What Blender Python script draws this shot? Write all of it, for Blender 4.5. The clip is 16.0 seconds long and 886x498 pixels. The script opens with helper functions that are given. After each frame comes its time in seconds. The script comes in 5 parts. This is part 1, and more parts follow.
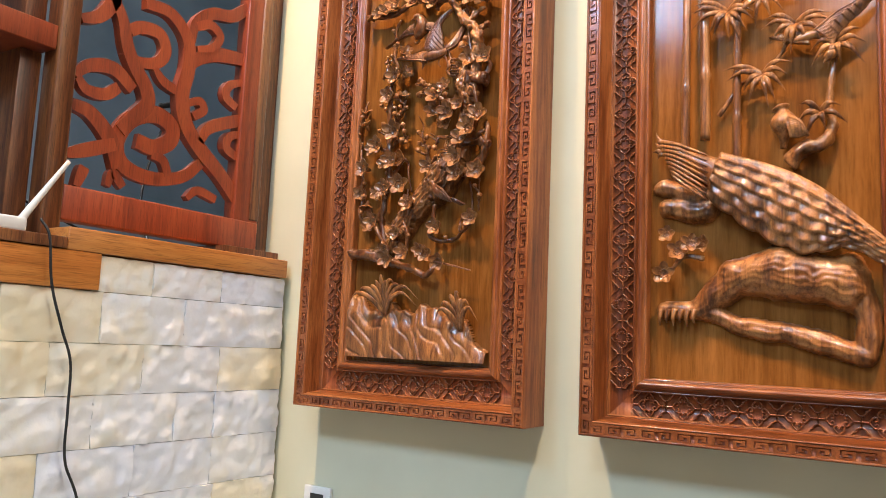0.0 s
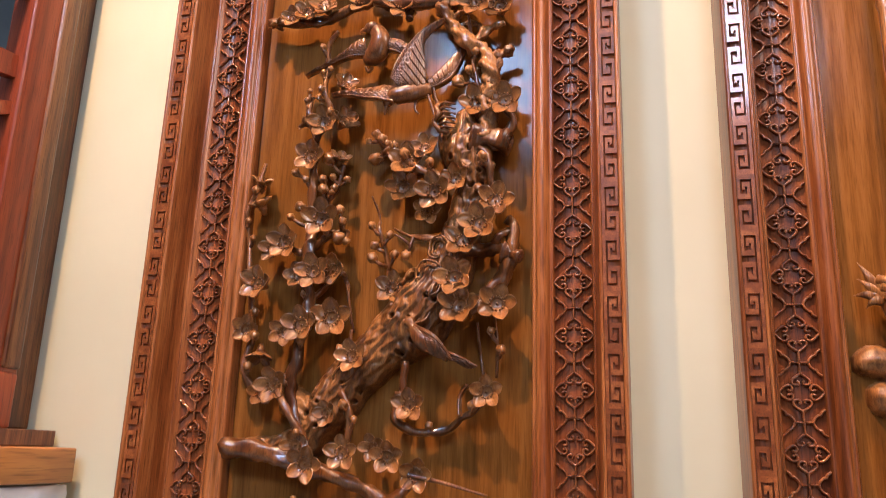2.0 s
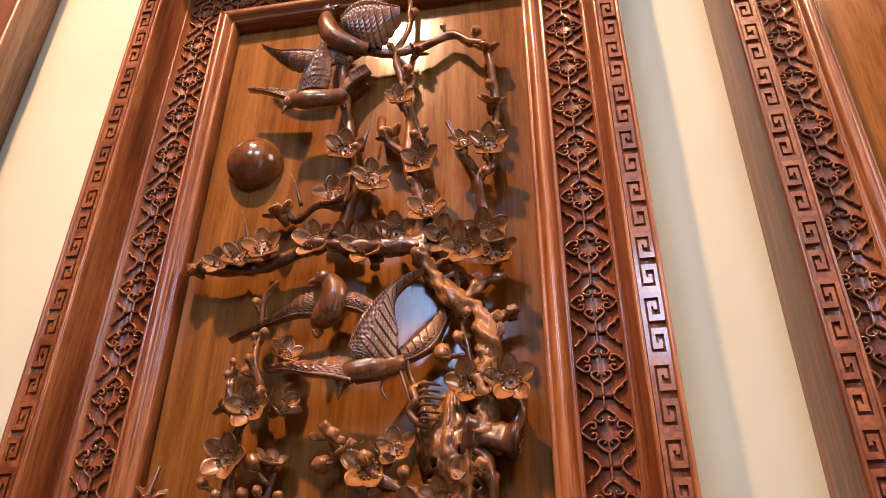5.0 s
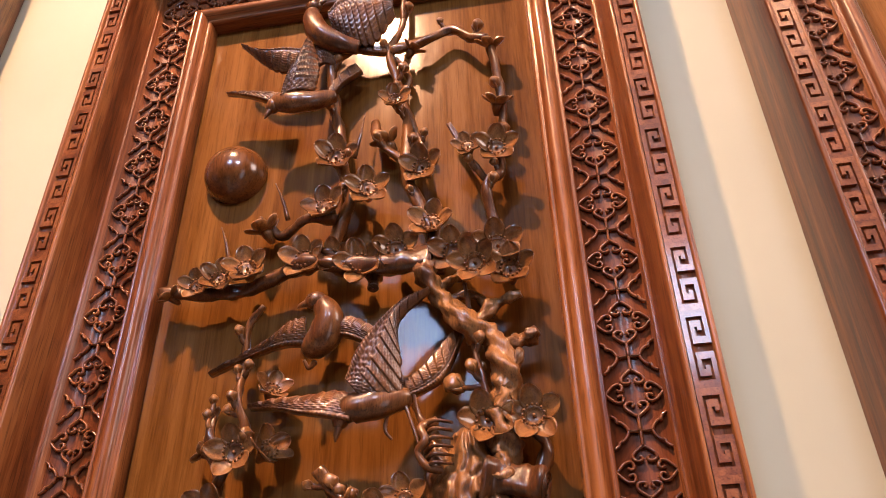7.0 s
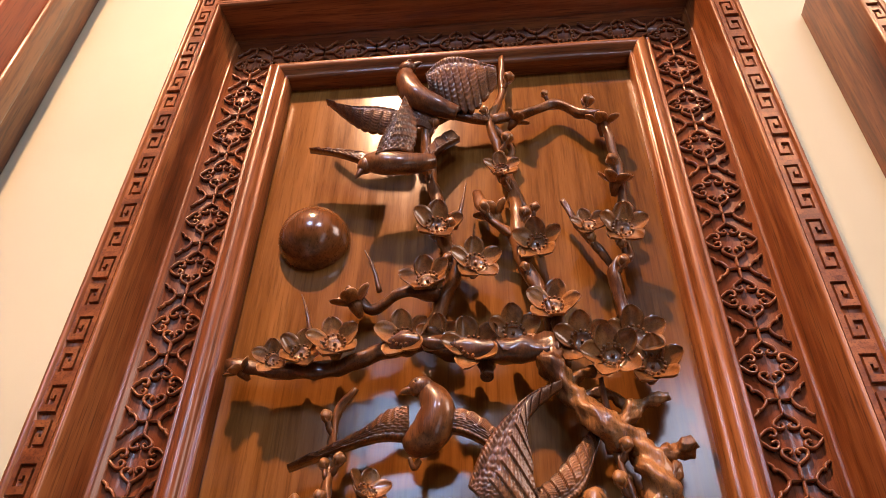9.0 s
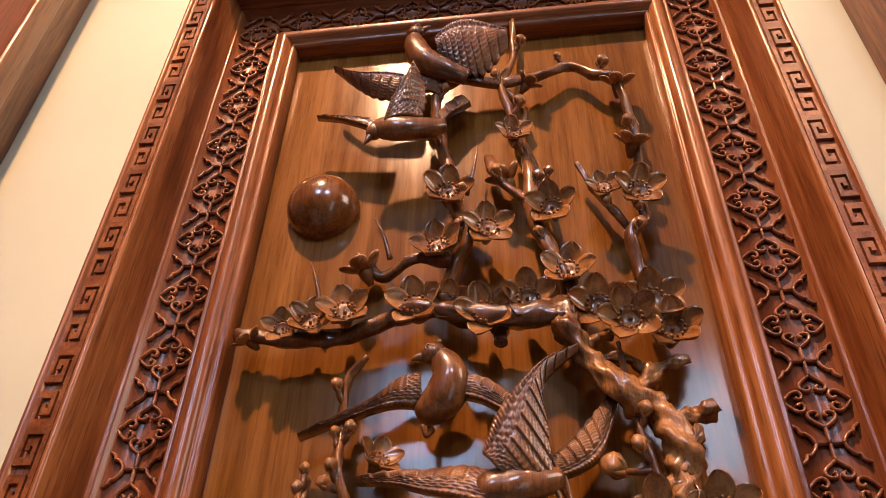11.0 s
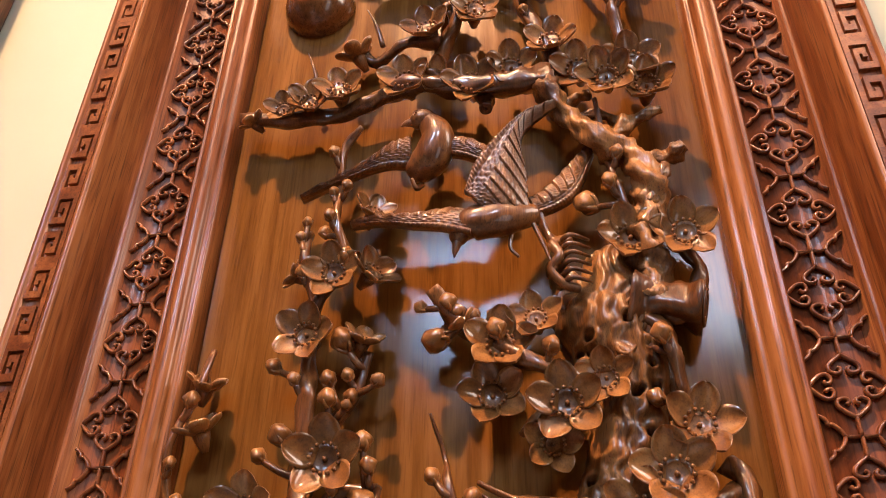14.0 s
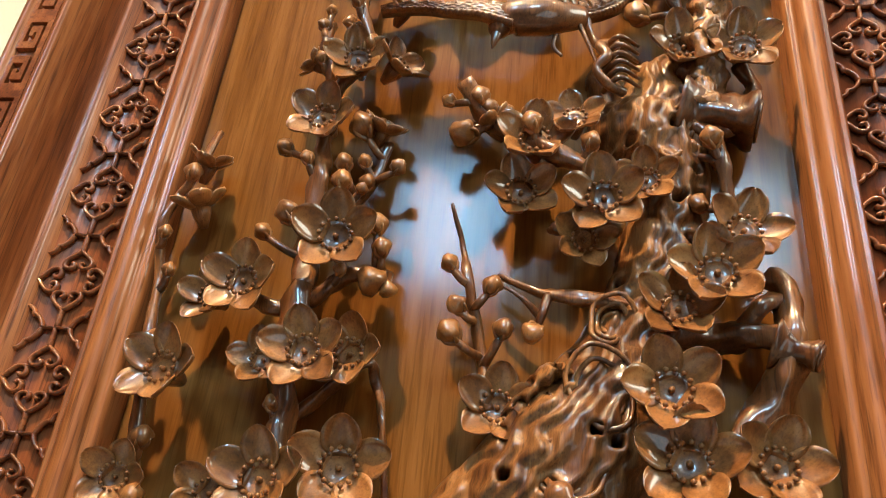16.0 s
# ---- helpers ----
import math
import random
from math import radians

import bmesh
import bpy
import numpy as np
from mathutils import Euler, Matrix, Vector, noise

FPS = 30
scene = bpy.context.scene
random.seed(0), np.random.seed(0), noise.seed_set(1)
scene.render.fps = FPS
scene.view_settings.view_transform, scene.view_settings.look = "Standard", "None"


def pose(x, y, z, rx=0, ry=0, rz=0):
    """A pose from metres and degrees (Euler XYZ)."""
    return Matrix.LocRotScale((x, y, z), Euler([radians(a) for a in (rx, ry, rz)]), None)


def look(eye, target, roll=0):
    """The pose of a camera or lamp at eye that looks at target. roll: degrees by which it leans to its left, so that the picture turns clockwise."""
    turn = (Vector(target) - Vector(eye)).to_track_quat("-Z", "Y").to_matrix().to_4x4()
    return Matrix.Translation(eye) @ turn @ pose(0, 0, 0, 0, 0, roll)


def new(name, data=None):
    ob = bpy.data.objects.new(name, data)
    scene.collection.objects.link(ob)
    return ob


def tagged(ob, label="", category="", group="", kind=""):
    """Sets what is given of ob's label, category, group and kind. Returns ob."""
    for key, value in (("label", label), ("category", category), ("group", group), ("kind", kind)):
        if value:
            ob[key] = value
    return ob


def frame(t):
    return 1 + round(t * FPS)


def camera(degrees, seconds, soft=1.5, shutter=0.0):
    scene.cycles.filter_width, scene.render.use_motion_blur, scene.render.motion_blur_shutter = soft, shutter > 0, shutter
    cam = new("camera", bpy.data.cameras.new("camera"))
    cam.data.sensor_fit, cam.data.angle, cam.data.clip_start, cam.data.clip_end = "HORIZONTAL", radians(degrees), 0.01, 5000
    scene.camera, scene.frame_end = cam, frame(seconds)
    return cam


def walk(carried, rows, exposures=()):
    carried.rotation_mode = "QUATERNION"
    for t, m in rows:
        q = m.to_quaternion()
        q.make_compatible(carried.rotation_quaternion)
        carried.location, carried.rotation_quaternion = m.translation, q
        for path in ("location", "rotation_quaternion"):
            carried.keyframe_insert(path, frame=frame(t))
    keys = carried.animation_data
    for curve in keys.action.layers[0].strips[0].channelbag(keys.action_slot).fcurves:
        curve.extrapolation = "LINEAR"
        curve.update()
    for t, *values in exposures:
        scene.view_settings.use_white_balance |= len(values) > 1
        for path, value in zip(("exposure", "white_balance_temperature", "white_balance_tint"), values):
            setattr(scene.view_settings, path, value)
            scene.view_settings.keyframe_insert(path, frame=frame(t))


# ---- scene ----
cam = camera(59.5, 16.0, soft=0.5, shutter=0.15)
PATH = [
    (0, (1.09, -1.597, 1.471), (0.001, 0.062, 1.716), 2.5),
    (0.3, (0.946, -1.455, 1.453), (-0.158, 0.19, 1.729), 2.8),
    (0.5, (0.835, -1.368, 1.505), (-0.236, 0.302, 1.762), 2.0),
    (1, (0.583, -1.214, 1.518), (-0.256, 0.57, 1.853), 1.6),
    (1.5, (0.391, -1.107, 1.602), (-0.199, 0.762, 2.003), 1.3),
    (2, (0.354, -1.023, 1.695), (-0.151, 0.844, 2.204), 1.8),
    (2.5, (0.346, -0.957, 1.744), (-0.155, 0.844, 2.458), 3.7),
    (3, (0.297, -0.876, 1.772), (-0.209, 0.852, 2.644), 5.0),
    (3.5, (0.237, -0.793, 1.81), (-0.233, 0.895, 2.774), 5.1),
    (4, (0.245, -0.771, 1.834), (-0.159, 0.894, 2.865), 4.2),
    (4.2, (0.248, -0.77, 1.837), (-0.124, 0.878, 2.908), 3.9),
    (6.3, (0.222, -0.72, 1.924), (-0.069, 0.954, 2.978), -3.0),
    (6.5, (0.235, -0.705, 1.917), (-0.055, 0.958, 2.99), -2.8),
    (7, (0.205, -0.691, 1.924), (-0.066, 0.958, 3.024), -1.4),
    (7.5, (0.113, -0.63, 1.933), (-0.131, 0.965, 3.115), 0.9),
    (8, (0.062, -0.62, 1.959), (-0.117, 0.932, 3.208), 1.4),
    (8.2, (0.053, -0.617, 1.966), (-0.098, 0.921, 3.235), 1.3),
    (10.3, (0.059, -0.613, 1.967), (-0.158, 0.869, 3.292), 1.3),
    (10.5, (0.06, -0.605, 1.97), (-0.158, 0.885, 3.286), 1.4),
    (11, (0.056, -0.59, 1.966), (-0.159, 0.933, 3.245), 1.4),
    (11.5, (0.054, -0.571, 1.955), (-0.15, 0.973, 3.21), 1.6),
    (12, (0.061, -0.583, 1.948), (-0.165, 1.002, 3.146), 0.9),
    (12.5, (0.06, -0.577, 1.92), (-0.172, 1.062, 3.042), 0.6),
    (13, (0.066, -0.575, 1.885), (-0.194, 1.086, 2.97), 0.8),
    (13.5, (0.074, -0.569, 1.876), (-0.216, 1.098, 2.942), 0.8),
    (14, (0.092, -0.559, 1.853), (-0.231, 1.108, 2.909), 1.0),
    (14.5, (0.088, -0.54, 1.83), (-0.267, 1.141, 2.855), 2.8),
    (15, (0.089, -0.501, 1.823), (-0.247, 1.2, 2.82), 3.5),
    (15.5, (0.079, -0.497, 1.806), (-0.222, 1.223, 2.78), 4.2),
    (16, (0.051, -0.475, 1.779), (-0.226, 1.268, 2.72), 6.0),
]
walk(cam, [(t, look(eye, target, roll)) for t, eye, target, roll in PATH], exposures=[(0.0, 0.68, 6500, 14), (1.0, 0.62, 6600, 24), (2.5, 0.40, 6700, 26), (4.0, 0.20, 6800, 28), (8.0, 0.00, 7000, 33), (11.0, -0.13, 7300, 32), (13.5, 0.26, 7100, 26), (15.0, 0.44, 7000, 23), (16.0, 0.60, 6000, -4)])

# ---- world, lamps, exposure ----
world = bpy.data.worlds.new("world")
scene.world = world
world.use_nodes = True
wn = world.node_tree.nodes
sky = wn.new("ShaderNodeTexSky")
sky.sky_type, sky.sun_disc = "NISHITA", False
sky.sun_elevation, sky.sun_rotation = radians(40), radians(200)
world.node_tree.links.new(sky.outputs[0], wn["Background"].inputs[0])
wn["Background"].inputs[1].default_value = 0.08


def area_lamp(name, m, sx, sy, watts, colour, cone=180):
    data = bpy.data.lights.new(name, "AREA")
    data.shape, data.size, data.size_y, data.energy, data.color = "RECTANGLE", sx, sy, watts, colour
    data.spread = radians(cone)
    ob = new(name, data)
    ob.matrix_world = m
    return ob


area_lamp("ceiling_spot_lamp", look((-0.30, -1.20, 4.12), (-0.03, 0.0, 2.35)), 0.07, 0.07, 15, (1.0, 0.66, 0.36), 75)
area_lamp("ceiling_spot_lamp", look((1.12, -1.15, 4.16), (0.95, 0.0, 1.7)), 0.08, 0.08, 6, (1.0, 0.68, 0.40), 52)
area_lamp("window_light", look((-0.45, -2.98, 3.74), (0.0, 0.0, 2.0)), 0.50, 0.58, 34, (0.38, 0.66, 1.0))
area_lamp("window_light", look((0.85, -2.98, 3.70), (0.2, 0.0, 2.0)), 0.55, 0.58, 32, (0.60, 0.80, 1.0))
# Unseen fill added to brighten the stone wall; no fixture hangs here.
area_lamp("room_fill_light", look((2.9, -1.0, 3.7), (-0.5, -0.9, 1.5)), 1.1, 1.1, 36, (1.0, 0.91, 0.78))
# Cool fill added low in front of the south wall, which has no opening.
area_lamp("low_fill_light", look((1.9, -2.97, 1.25), (0.2, 0.0, 1.3)), 1.3, 2.1, 13, (0.80, 0.90, 1.0))
# Added fill, out of view, for the grey walls seen through the screen.
area_lamp("back_room_fill_light", look((-1.6, -0.6, 3.9), (-1.75, -0.6, 0.0)), 0.6, 0.6, 12, (0.90, 0.95, 1.0), 80)
scene.view_settings.exposure = 0.0


# ---- materials ----
def node_material(name):
    m = bpy.data.materials.new(name)
    m.use_nodes = True
    return m, m.node_tree.nodes, m.node_tree.links, m.node_tree.nodes["Principled BSDF"]


def ramp(nodes, stops):
    r = nodes.new("ShaderNodeValToRGB")
    e = r.color_ramp.elements
    while len(e) < len(stops):
        e.new(0.5)
    for el, (p, c) in zip(e, stops):
        el.position, el.color = p, (*c, 1)
    return r


def wood(name, dark, mid, light, axis="z", rough=0.32, coat=0.5, scale=1.0, bump=0.12, vary=0.12, spread=0.12, gloss=0.5, varnish=0.10, pores=0.6):
    """Varnished wood: long grain, pores and broad colour bands along one axis."""
    m, n, l, b = node_material(name)
    co = n.new("ShaderNodeTexCoord")
    mp = n.new("ShaderNodeMapping")
    l.new(co.outputs["Object"], mp.inputs[0])
    long, short = 2.2 * scale, 34 * scale
    mp.inputs["Scale"].default_value = {"z": (short, short, long), "x": (long, short, short), "y": (short, long, short)}[axis]
    info = n.new("ShaderNodeObjectInfo")
    off = n.new("ShaderNodeVectorMath")
    off.operation = "SCALE"
    off.inputs[0].default_value = (13, 7, 5)
    l.new(info.outputs["Random"], off.inputs["Scale"])
    l.new(off.outputs[0], mp.inputs["Location"])
    broad = n.new("ShaderNodeTexNoise")
    broad.inputs["Scale"].default_value, broad.inputs["Detail"].default_value = 0.55, 4
    broad.inputs["Distortion"].default_value = 0.8
    fine = n.new("ShaderNodeTexNoise")
    fine.inputs["Scale"].default_value, fine.inputs["Detail"].default_value = 3.2, 6
    fine.inputs["Roughness"].default_value = 0.7
    l.new(mp.outputs[0], broad.inputs["Vector"])
    l.new(mp.outputs[0], fine.inputs["Vector"])
    mix = n.new("ShaderNodeMath")
    mix.operation = "MULTIPLY_ADD"
    mix.inputs[1].default_value = 0.48
    l.new(fine.outputs[0], mix.inputs[0])
    sc = n.new("ShaderNodeMath")
    sc.operation = "MULTIPLY"
    sc.inputs[1].default_value = 0.56
    l.new(broad.outputs[0], sc.inputs[0])
    l.new(sc.outputs[0], mix.inputs[2])
    r = ramp(n, [(0.50 - spread, dark), (0.50, mid), (0.50 + spread, light)])
    l.new(mix.outputs[0], r.inputs[0])
    pore_map = n.new("ShaderNodeMapping")
    l.new(co.outputs["Object"], pore_map.inputs[0])
    l.new(off.outputs[0], pore_map.inputs["Location"])
    pl, ps = 26 * scale, 520 * scale
    pore_map.inputs["Scale"].default_value = {"z": (ps, ps, pl), "x": (pl, ps, ps), "y": (ps, pl, ps)}[axis]
    pore = n.new("ShaderNodeTexNoise")
    pore.inputs["Scale"].default_value, pore.inputs["Detail"].default_value = 1.0, 2
    l.new(pore_map.outputs[0], pore.inputs["Vector"])
    pits = n.new("ShaderNodeMapRange")
    pits.inputs[1].default_value, pits.inputs[2].default_value = 0.52, 0.70
    pits.inputs[3].default_value, pits.inputs[4].default_value = 0.0, pores
    l.new(pore.outputs[0], pits.inputs[0])
    dark_pores = n.new("ShaderNodeMix")
    dark_pores.data_type = "RGBA"
    l.new(pits.outputs[0], dark_pores.inputs["Factor"])
    l.new(r.outputs[0], dark_pores.inputs["A"])
    dark_pores.inputs["B"].default_value = (*[c * 0.55 for c in dark], 1)
    hsv = n.new("ShaderNodeHueSaturation")
    val = n.new("ShaderNodeMath")
    val.operation = "MULTIPLY_ADD"
    val.inputs[1].default_value, val.inputs[2].default_value = 2 * vary, 1 - vary
    l.new(info.outputs["Random"], val.inputs[0])
    l.new(val.outputs[0], hsv.inputs["Value"])
    l.new(dark_pores.outputs["Result"], hsv.inputs["Color"])
    l.new(hsv.outputs[0], b.inputs["Base Color"])
    rr = n.new("ShaderNodeMapRange")
    rr.inputs[3].default_value, rr.inputs[4].default_value = rough - 0.07, rough + 0.10
    l.new(fine.outputs[0], rr.inputs[0])
    l.new(rr.outputs[0], b.inputs["Roughness"])
    b.inputs["Coat Weight"].default_value, b.inputs["Coat Roughness"].default_value = coat, varnish
    b.inputs["Specular IOR Level"].default_value = gloss
    bp = n.new("ShaderNodeBump")
    bp.inputs["Strength"].default_value, bp.inputs["Distance"].default_value = bump, 0.0015
    l.new(fine.outputs[0], bp.inputs["Height"])
    l.new(bp.outputs[0], b.inputs["Normal"])
    return m


def rough_surface(name, stops, scale, rough, bump, distance, detail=6, random_tint=0.0):
    m, n, l, b = node_material(name)
    co = n.new("ShaderNodeTexCoord")
    a = n.new("ShaderNodeTexNoise")
    a.inputs["Scale"].default_value, a.inputs["Detail"].default_value = scale, detail
    l.new(co.outputs["Object"], a.inputs["Vector"])
    fine = n.new("ShaderNodeTexNoise")
    fine.inputs["Scale"].default_value, fine.inputs["Detail"].default_value = scale * 9, 8
    l.new(co.outputs["Object"], fine.inputs["Vector"])
    r = ramp(n, stops)
    fac = a.outputs[0]
    if random_tint:
        info = n.new("ShaderNodeObjectInfo")
        ad = n.new("ShaderNodeMath")
        ad.operation = "MULTIPLY_ADD"
        ad.inputs[1].default_value = random_tint
        l.new(info.outputs["Random"], ad.inputs[0])
        sub = n.new("ShaderNodeMath")
        sub.operation = "SUBTRACT"
        sub.inputs[1].default_value = random_tint / 2
        l.new(a.outputs[0], sub.inputs[0])
        l.new(sub.outputs[0], ad.inputs[2])
        fac = ad.outputs[0]
    l.new(fac, r.inputs[0])
    l.new(r.outputs[0], b.inputs["Base Color"])
    b.inputs["Roughness"].default_value = rough
    bp = n.new("ShaderNodeBump")
    bp.inputs["Strength"].default_value, bp.inputs["Distance"].default_value = bump, distance
    l.new(fine.outputs[0], bp.inputs["Height"])
    l.new(bp.outputs[0], b.inputs["Normal"])
    return m


FRAME_V = wood("frame_wood_upright", (0.075, 0.018, 0.004), (0.195, 0.053, 0.013), (0.320, 0.110, 0.032), "z", rough=0.35, coat=0.36, varnish=0.13, gloss=0.25, spread=0.11)
FRAME_H = wood("frame_wood_level", (0.075, 0.018, 0.004), (0.195, 0.053, 0.013), (0.320, 0.110, 0.032), "x", rough=0.35, coat=0.36, varnish=0.13, gloss=0.25, spread=0.11)
GROUND = wood("carved_ground_wood", (0.085, 0.019, 0.005), (0.185, 0.046, 0.013), (0.290, 0.084, 0.026), "z", rough=0.46, coat=0.12, bump=0.4, gloss=0.25)
FRET = wood("fret_wood", (0.095, 0.022, 0.006), (0.190, 0.051, 0.014), (0.310, 0.102, 0.031), "z", rough=0.34, coat=0.55, gloss=0.28)
BOARD = wood("board_wood", (0.085, 0.028, 0.006), (0.175, 0.064, 0.013), (0.265, 0.108, 0.026), "z", rough=0.13, coat=0.0, scale=0.9, bump=0.05, spread=0.16, gloss=0.20, pores=0.32)
CARVE = wood("carved_wood", (0.045, 0.012, 0.003), (0.115, 0.036, 0.009), (0.220, 0.080, 0.022), "z", rough=0.34, coat=0.75, scale=1.4, bump=0.30, gloss=0.30, varnish=0.09)
CARVE_LIGHT = wood("carved_wood_light", (0.066, 0.020, 0.005), (0.185, 0.066, 0.017), (0.340, 0.140, 0.042), "z", rough=0.36, coat=0.5, scale=1.6, bump=0.4, spread=0.09, gloss=0.3, varnish=0.10)
HEARTWOOD = wood("flower_heart_wood", (0.085, 0.026, 0.007), (0.190, 0.068, 0.018), (0.310, 0.124, 0.036), "z", rough=0.42, coat=0.35, scale=1.4, bump=0.1, gloss=0.28)
BLOSSOM = wood("blossom_wood", (0.120, 0.038, 0.009), (0.245, 0.088, 0.022), (0.380, 0.156, 0.045), "z", rough=0.33, coat=0.9, scale=1.4, bump=0.10, gloss=0.32, varnish=0.08, pores=0.4)
POLISHED = wood("polished_wood", (0.090, 0.028, 0.007), (0.150, 0.050, 0.013), (0.210, 0.080, 0.024), "z", rough=0.18, coat=0.5, bump=0.03)
SCREEN = wood("screen_wood", (0.170, 0.025, 0.007), (0.260, 0.043, 0.012), (0.320, 0.062, 0.018), "z", rough=0.42, coat=0.2)
DARKWOOD = wood("dark_post_wood", (0.045, 0.012, 0.004), (0.120, 0.034, 0.010), (0.240, 0.090, 0.028), "z", rough=0.35, coat=0.4)
ORANGE = wood("orange_cap_wood", (0.330, 0.100, 0.018), (0.480, 0.165, 0.032), (0.600, 0.240, 0.055), "y", rough=0.40, coat=0.3, scale=0.7)
ROOMPAINT = rough_surface("tan_room_paint", [(0.35, (0.19, 0.15, 0.10)), (0.65, (0.24, 0.19, 0.13))], 2.0, 0.7, 0.15, 0.001)
PAINT = rough_surface("cream_wall_paint", [(0.35, (0.58, 0.57, 0.41)), (0.65, (0.64, 0.63, 0.46))], 3.0, 0.65, 0.15, 0.001)
STONE = rough_surface("split_stone", [(0.28, (0.78, 0.81, 0.90)), (0.52, (0.84, 0.84, 0.85)), (0.66, (0.84, 0.79, 0.66)), (0.84, (0.80, 0.70, 0.50))], 5.0, 0.7, 0.5, 0.004, random_tint=0.55)
GREY = rough_surface("grey_plaster", [(0.3, (0.20, 0.22, 0.22)), (0.7, (0.36, 0.37, 0.36))], 2.0, 0.8, 0.2, 0.002)
WHITEPAINT = rough_surface("white_ceiling_paint", [(0.3, (0.76, 0.75, 0.72)), (0.7, (0.82, 0.81, 0.78))], 2.0, 0.8, 0.1, 0.001)
TILE = rough_surface("floor_tile", [(0.3, (0.22, 0.18, 0.14)), (0.7, (0.29, 0.24, 0.19))], 1.5, 0.25, 0.05, 0.001)
RUBBER = rough_surface("black_cable_rubber", [(0.3, (0.012, 0.012, 0.012)), (0.7, (0.025, 0.025, 0.025))], 30, 0.5, 0.1, 0.0005)
PLASTIC = rough_surface("white_plastic", [(0.3, (0.68, 0.68, 0.66)), (0.7, (0.76, 0.76, 0.73))], 10, 0.35, 0.05, 0.0005)
GREEN = rough_surface("green_plastic", [(0.3, (0.12, 0.45, 0.03)), (0.7, (0.22, 0.62, 0.06))], 10, 0.4, 0.05, 0.0005)


# ---- mesh helpers ----
def part(name, bm, material, parent=None, label="", smooth=True):
    """Links a bmesh, in world places, as one mesh object under a thing or a part."""
    me = bpy.data.meshes.new(name)
    bm.normal_update()
    bm.to_mesh(me)
    bm.free()
    me.materials.append(material)
    for p in me.polygons:
        p.use_smooth = smooth
    return place_mesh(name, me, Matrix(), parent, label)


def place_mesh(name, me, m, parent=None, label=""):
    """An object on shared mesh data at the world pose m, under a parent whose own pose is known."""
    ob = new(name, me)
    if parent:
        ob.parent = parent
        ob.matrix_parent_inverse = WORLD_POSE[parent.name].inverted()
    ob.matrix_basis = m
    WORLD_POSE[ob.name] = m.copy()
    if label:
        ob["label"] = label
    return ob


WORLD_POSE = {}


def thing(name, at, label, category, group="", kind=""):
    e = new(name)
    e.empty_display_size = 0.05
    e.matrix_basis = Matrix.Translation(at)
    WORLD_POSE[e.name] = e.matrix_basis.copy()
    return tagged(e, label, category, group, kind)


def single(name, bm, material, label, category, group="", kind="", smooth=False):
    return tagged(part(name, bm, material, None, "", smooth), label, category, group, kind)


def box(bm, x0, x1, y0, y1, z0, z1, bevel=0.0):
    g = bmesh.ops.create_cube(bm, size=1.0)
    for v in g["verts"]:
        v.co = Vector(((x0 + x1) / 2 + v.co.x * (x1 - x0), (y0 + y1) / 2 + v.co.y * (y1 - y0), (z0 + z1) / 2 + v.co.z * (z1 - z0)))
    if bevel:
        edges = list({e for v in g["verts"] for e in v.link_edges})
        bmesh.ops.bevel(bm, geom=edges, offset=bevel, segments=2, affect="EDGES", profile=0.6)
    return bm


def curve_points(pts, steps=6):
    """A smooth line through the given points."""
    p = [Vector(q) for q in pts]
    if len(p) < 3:
        return [p[0].lerp(p[-1], i / steps) for i in range(steps + 1)]
    ext = [2 * p[0] - p[1], *p, 2 * p[-1] - p[-2]]
    out = []
    for i in range(1, len(ext) - 2):
        a, b, c, d = ext[i - 1 : i + 3]
        for k in range(steps):
            t = k / steps
            out.append(0.5 * (2 * b + (c - a) * t + (2 * a - 5 * b + 4 * c - d) * t * t + (3 * b - a - 3 * c + d) * t**3))
    return out + [p[-1]]


def sweep(bm, line, r0, r1, sides=7, knots=0.0, flat=1.0, seed=0.0, normal=Vector((0, -1, 0)), swell=None, ridges=0.0):
    """A tapering tube along a line; knots: uneven growth; flat: thickness across the normal as part of the width."""
    rings, count = [], len(line)
    for i, p in enumerate(line):
        d = (line[min(i + 1, count - 1)] - line[max(i - 1, 0)]).normalized()
        u = d.cross(normal)
        u = u.normalized() if u.length > 1e-4 else Vector((1, 0, 0))
        w = u.cross(d).normalized()
        t = i / (count - 1)
        r = (r0 + (r1 - r0) * t) * (swell(t) if swell else 1.0)
        ring = []
        for k in range(sides):
            a = 2 * math.pi * k / sides
            q = r
            if knots:
                q *= 1 + knots * noise.noise(Vector((p.x * 60 + seed, p.z * 60, a * 0.9 + seed)))
            if ridges:
                q *= 1 + ridges * math.sin(5 * a + 9 * t + seed) * math.sin(i * 0.9 + 2 * a + seed)
            ring.append(bm.verts.new(p + u * (math.cos(a) * q) + w * (math.sin(a) * q * flat)))
        rings.append(ring)
    for a, b in zip(rings, rings[1:]):
        for k in range(sides):
            bm.faces.new((a[k], a[(k + 1) % sides], b[(k + 1) % sides], b[k]))
    bm.faces.new(rings[0][::-1])
    bm.faces.new(rings[-1])
    return bm


